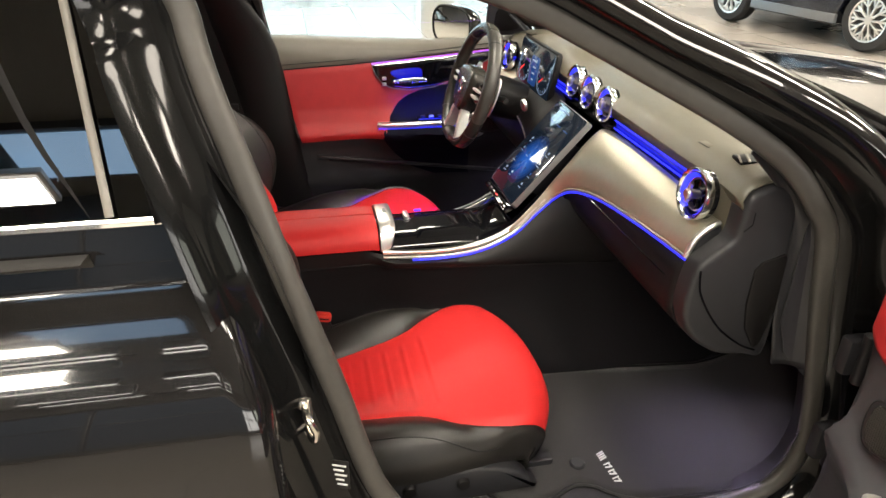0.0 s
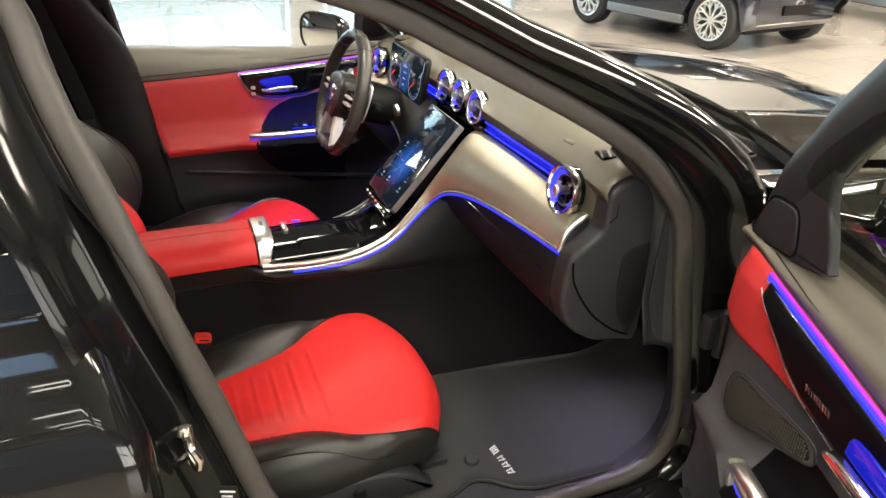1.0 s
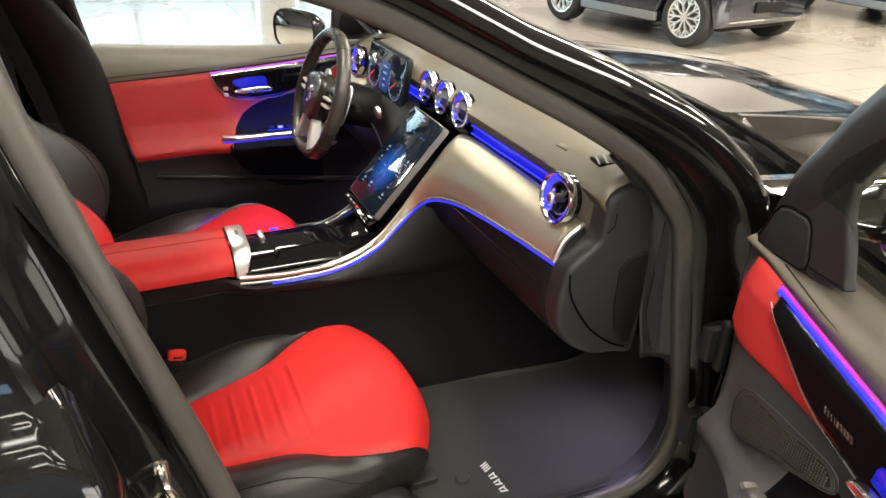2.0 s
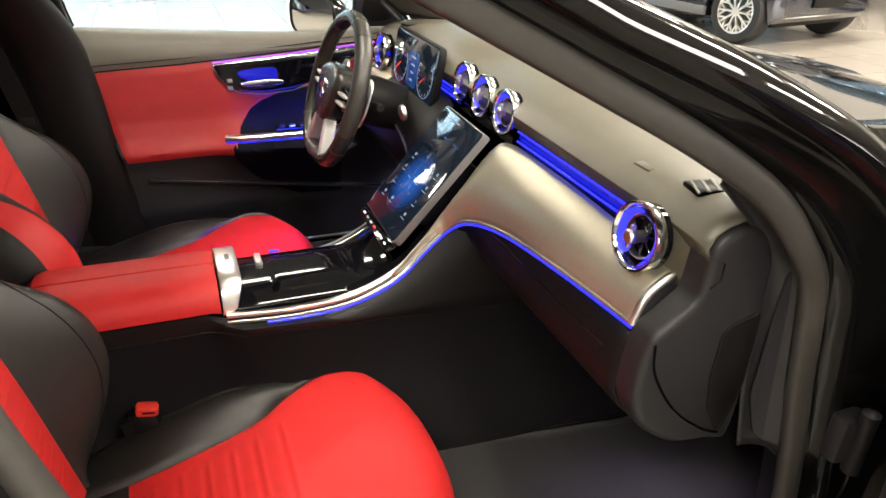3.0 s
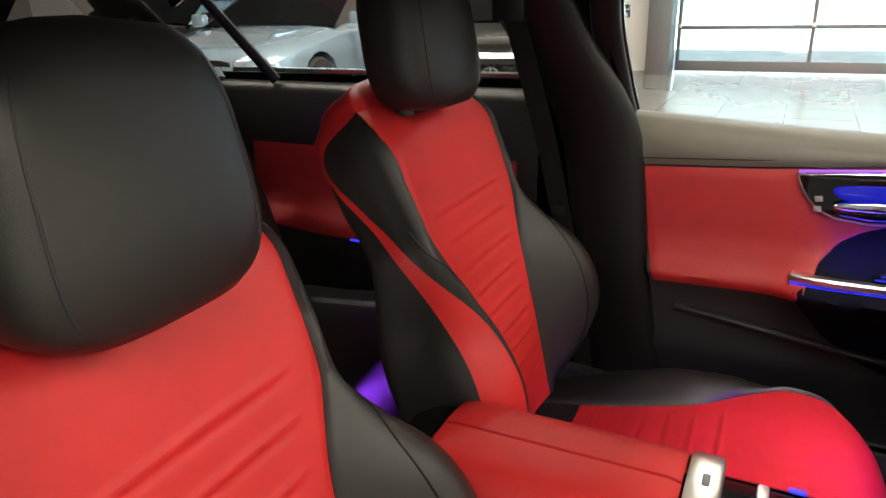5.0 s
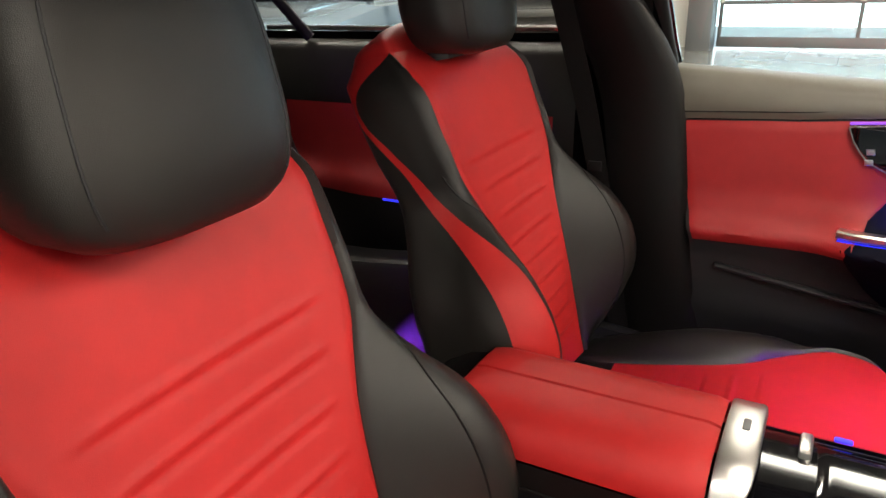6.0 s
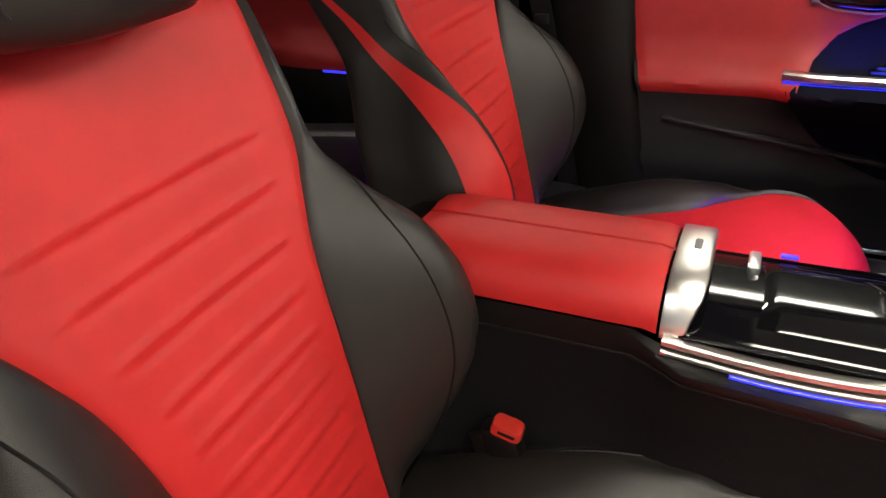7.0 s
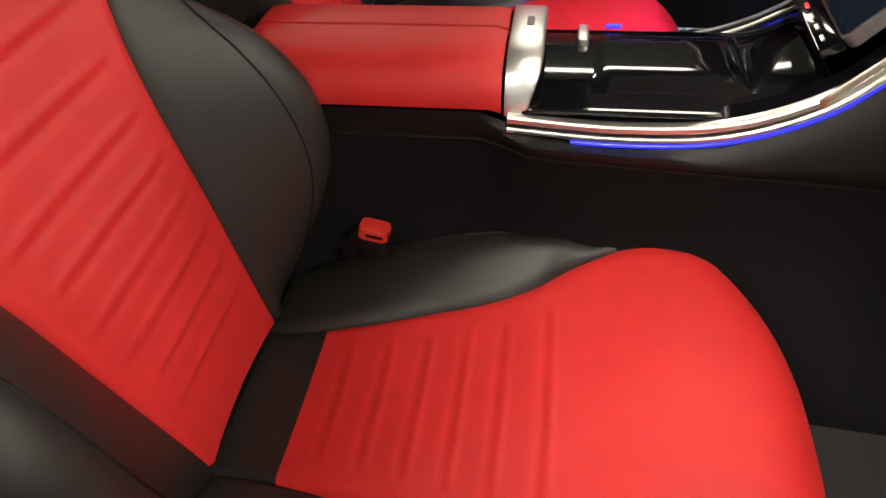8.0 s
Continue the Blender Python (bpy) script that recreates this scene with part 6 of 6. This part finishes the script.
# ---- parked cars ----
def wheel(car, x, y, r, width, sg, spokes):
    m = Matrix.Translation((x, y, r)) @ pose(0, 0, 0, 90 * sg, 0, 0)
    ty = part("wheel", lathe([(r * .66, -width / 2), (r * .93, -width / 2), (r, -width * .36), (r, width * .36), (r * .93, width / 2), (r * .70, width / 2), (r * .66, width * .35)], m, 36), TYRE, car, "black tyre with alloy rim")
    ty.name = "wheel"
    part("rim", hoop([(r * .70, width * .48), (r * .72, width * .30), (r * .62, width * .28), (r * .64, width * .46)], m, 36), SATIN, ty, "bright alloy rim")
    sp = []
    for k in range(spokes):
        a = 360 * k / spokes
        sp.append(moved(box(r * .36, 0, width * .40, r * .62, r * .075, .02, .004), m @ pose(0, 0, 0, 0, 0, a)))
        for d in (-1, 1):
            sp.append(moved(box(r * .16, 0, 0, r * .34, r * .06, .018, .004), m @ pose(0, 0, 0, 0, 0, a) @ pose(r * .40, 0, width * .40, 0, 0, d * 38)))
    sp.append(lathe([(r * .14, width * .30), (r * .14, width * .46), (r * .02, width * .47)], m, 20))
    part("spokes", joined(*sp), SATIN, ty, "bright alloy lattice spokes")
    part("brake_disc", lathe([(r * .5, width * .05), (r * .5, width * .1)], m, 24), STEEL, ty)


for wx in (-1.66, 1.42):
    for side in (1, -1):
        wheel(black_car, wx, side * .815, .33, .20, -side, 10)


def parked_car(name, label, length, width, height, base, r, paint, nose, tail, small):
    car = thing(name, (0, 0, 0), label, "car", "parked cars")
    hw = width / 2
    xf, xr = length * .5, -length * .5
    ax, bx = base * .5 + (.0 if small else .05), -base * .5 + (.0 if small else .05)
    zs = .95 if small else .93
    # stations: x, half width, bottom, shoulder
    rows = []
    for t in np.linspace(0, 1, 40):
        x = xr + (xf - xr) * t
        e = min(t, 1 - t)
        k = min(1, e / .10)
        kk = math.sqrt(max(0, 1 - (1 - k) ** 2))
        w = hw * (.80 + .20 * kk)
        zt = float(np.interp(t, (0, .03, .12, .3, .6, .72, .92, .98, 1), (tail - .12, tail, tail + .02, zs + .02, zs + .02, zs, nose + .02, nose - .05, nose - .16)))
        zb = .20 + .10 * (1 - kk)
        arch = max([math.sqrt(max(0, (r + .05) ** 2 - (x - c) ** 2)) for c in (ax, bx)] + [0])
        zlow = max(zb, arch + r if arch > 0 else 0)
        zlow = min(zlow, zt - .12)
        rows.append([(x, sg * yy, zz) for sg, yy, zz in
                     [(1, 0, zt)] + [(1, w * .55, zt - .004), (1, w * .86, zt - .03), (1, w * .97, zt - .10), (1, w, zt - .2 if zt - .2 > zlow else zlow + .001), (1, w, zlow), (1, w * .80, zlow), (1, 0, zb)] +
                     [(-1, w * .80, zlow), (-1, w, zlow), (-1, w, zt - .2 if zt - .2 > zlow else zlow + .001), (-1, w * .97, zt - .10), (-1, w * .86, zt - .03), (-1, w * .55, zt - .004)]])
    body = part("body", capped(rows), paint, car, "dark glossy painted body", angle=32)
    rows, roof = [], []
    c0, c1 = (-.44, .30) if small else (-.40, .22)
    for t in np.linspace(0, 1, 18):
        x = length * (c0 + (c1 - c0) * t)
        h = float(np.interp(t, (0, .08, .22, .45, .62, .82, 1), (.0, .45, .88, 1, .97, .50, 0)))
        zt = zs + (height - zs) * h
        w = hw * (.90 - .20 * h)
        rows.append([(x, w, zs - .02), (x, w, zt - .03), (x, w * .88, zt), (x, 0, zt + .012), (x, -w * .88, zt), (x, -w, zt - .03), (x, -w, zs - .02)])
        if .2 < t < .66:
            roof.append([(x, q * w * .93, zt + .016 - .018 * abs(q) ** 3) for q in np.linspace(-1, 1, 11)])
    part("glasshouse", grid(rows), GLOSS, car, "dark tinted glass", angle=32)
    part("roof", grid(roof), paint, car, angle=50, thick=.012)
    for sg in (1, -1):
        for x in (ax, bx):
            wheel(car, x, sg * (hw - .10), r, .20, -sg, 10 if small else 7)
        part("sill", box((ax + bx) / 2, sg * (hw - .01), .26, base - 2 * r - .12, .05, .09, .02), FRAME, car, "grey side sill")
        part("mirror", box(length * .17, sg * (hw + .07), zs + .06, .10, .17, .12, .03), paint, car)
        # lamps
        hl = cr([(-.13, .03), (0, .07), (.13, .06), (.12, -.02), (0, -.06), (-.11, -.04)], 4, True)
        mm = Matrix(((0, 0, 1, xf - .12), (sg, 0, 0, sg * hw * .64), (0, 1, 0, nose - .14), (0, 0, 0, 1))) @ pose(0, 0, 0, 0, 30, 0)
        lamp = part("headlight", plate(hl, mm, .07, .02, 3), HEADLAMP, car, "clear headlight")
        part("lamp_bar", plate([(-.10, .035), (.10, .05), (.10, .04), (-.10, .025)], mm @ Matrix.Translation((0, 0, .071)), .004, .001), LAMP_DRL, lamp)
        fg = Matrix(((0, 0, 1, xf - .055), (sg, 0, 0, sg * hw * .66), (0, 1, 0, .42), (0, 0, 0, 1)))
        part("fog_lamp", lathe([(.055, 0), (.05, .02), (.03, .028), (.002, .03)], fg, 20), HEADLAMP, car, "round front fog lamp")
        part("door_handle", box(-.02 * length, sg * (hw + .006), zs - .14, .18, .02, .025, .006), CHROME if not small else paint, car)
    g = Matrix(((0, 0, 1, xf - .035), (1, 0, 0, 0), (0, 1, 0, .54 if not small else .50), (0, 0, 0, 1)))
    gw = hw * .48
    grille = part("grille", plate(cr([(-gw, .13), (0, .15), (gw, .13), (gw * .9, -.10), (0, -.12), (-gw * .9, -.10)], 4, True), g, .03, .01), PLASTIC, car, "black mesh grille")
    bars = []
    for i in range(-7, 8):
        for j in range(-2, 3):
            cx, cz = i * gw / 7.8 + (gw / 15.6 if j % 2 else 0), j * .045
            if abs(cx) < gw * .92:
                bars.append(hoop([(.024, .030), (.024, .036), (.019, .036), (.019, .030)], g @ pose(cx, cz, 0), 6))
    part("grille_mesh", joined(*bars), GLOSS, grille, "honeycomb grille mesh")
    part("emblem", hoop([(.075, .036), (.075, .046), (.060, .046), (.060, .036)], g @ pose(0, .02, 0), 28), CHROME, car, "round chrome emblem")
    for k in range(3):
        part("emblem_bar", moved(box(.033, 0, .042, .066, .012, .006, .002), g @ pose(0, .02, 0, 0, 0, 90 + 120 * k)), CHROME, car)
    part("plate_holder", moved(box(0, -.02, .05, .50, .10, .012, .003), g @ pose(0, -.06 if small else -.15, 0)), PLASTIC, car, "blank black plate holder")
    part("bumper_strip", box(xf - .02, 0, .29, .03, hw * 1.5, .015, .004), CHROME, car)
    part("underbody", box(0, 0, .24, length * .9, width * .72, .12, .02), PLASTIC, car)
    return car


LAMP_DRL = node_mat("lamp_white_bar", (.8, .85, .9), .2, var=0, emit=(.8, .9, 1.0), power=.4)
small_car = parked_car("small_car", "dark blue two-seat city car parked on the showroom floor", 2.72, 1.66, 1.55, 1.873, .30, PAINT_BLUE, .90, 1.0, True)
heading = math.degrees(math.atan2(-.985, .17))
small_car.matrix_basis = pose(5.93, 5.42, 0, 0, 0, heading)
# this car's reflections are put into its body colour
pale_saloon = parked_car("pale_saloon", "saloon coloured pale for its bright reflections, parked beside the black one", 4.55, 1.82, 1.44, 2.84, .33, REFLECTION_PAINT, .80, .95, False)
pale_saloon.matrix_basis = pose(-5.1, 6.3, 0, 0, 0, -84)
black_saloon = parked_car("black_saloon", "black saloon parked with its nose towards the window", 4.55, 1.82, 1.44, 2.84, .33, BODY_PAINT, .80, .95, False)
black_saloon.matrix_basis = pose(-2.62, 6.8, 0, 0, 0, -78)
for cx, cy, ca in ((-7.9, 7.0, -80), (9.9, 4.9, -95), (9.2, 8.4, -88)):
    copy_thing(black_saloon, pose(cx, cy, 0, 0, 0, ca))
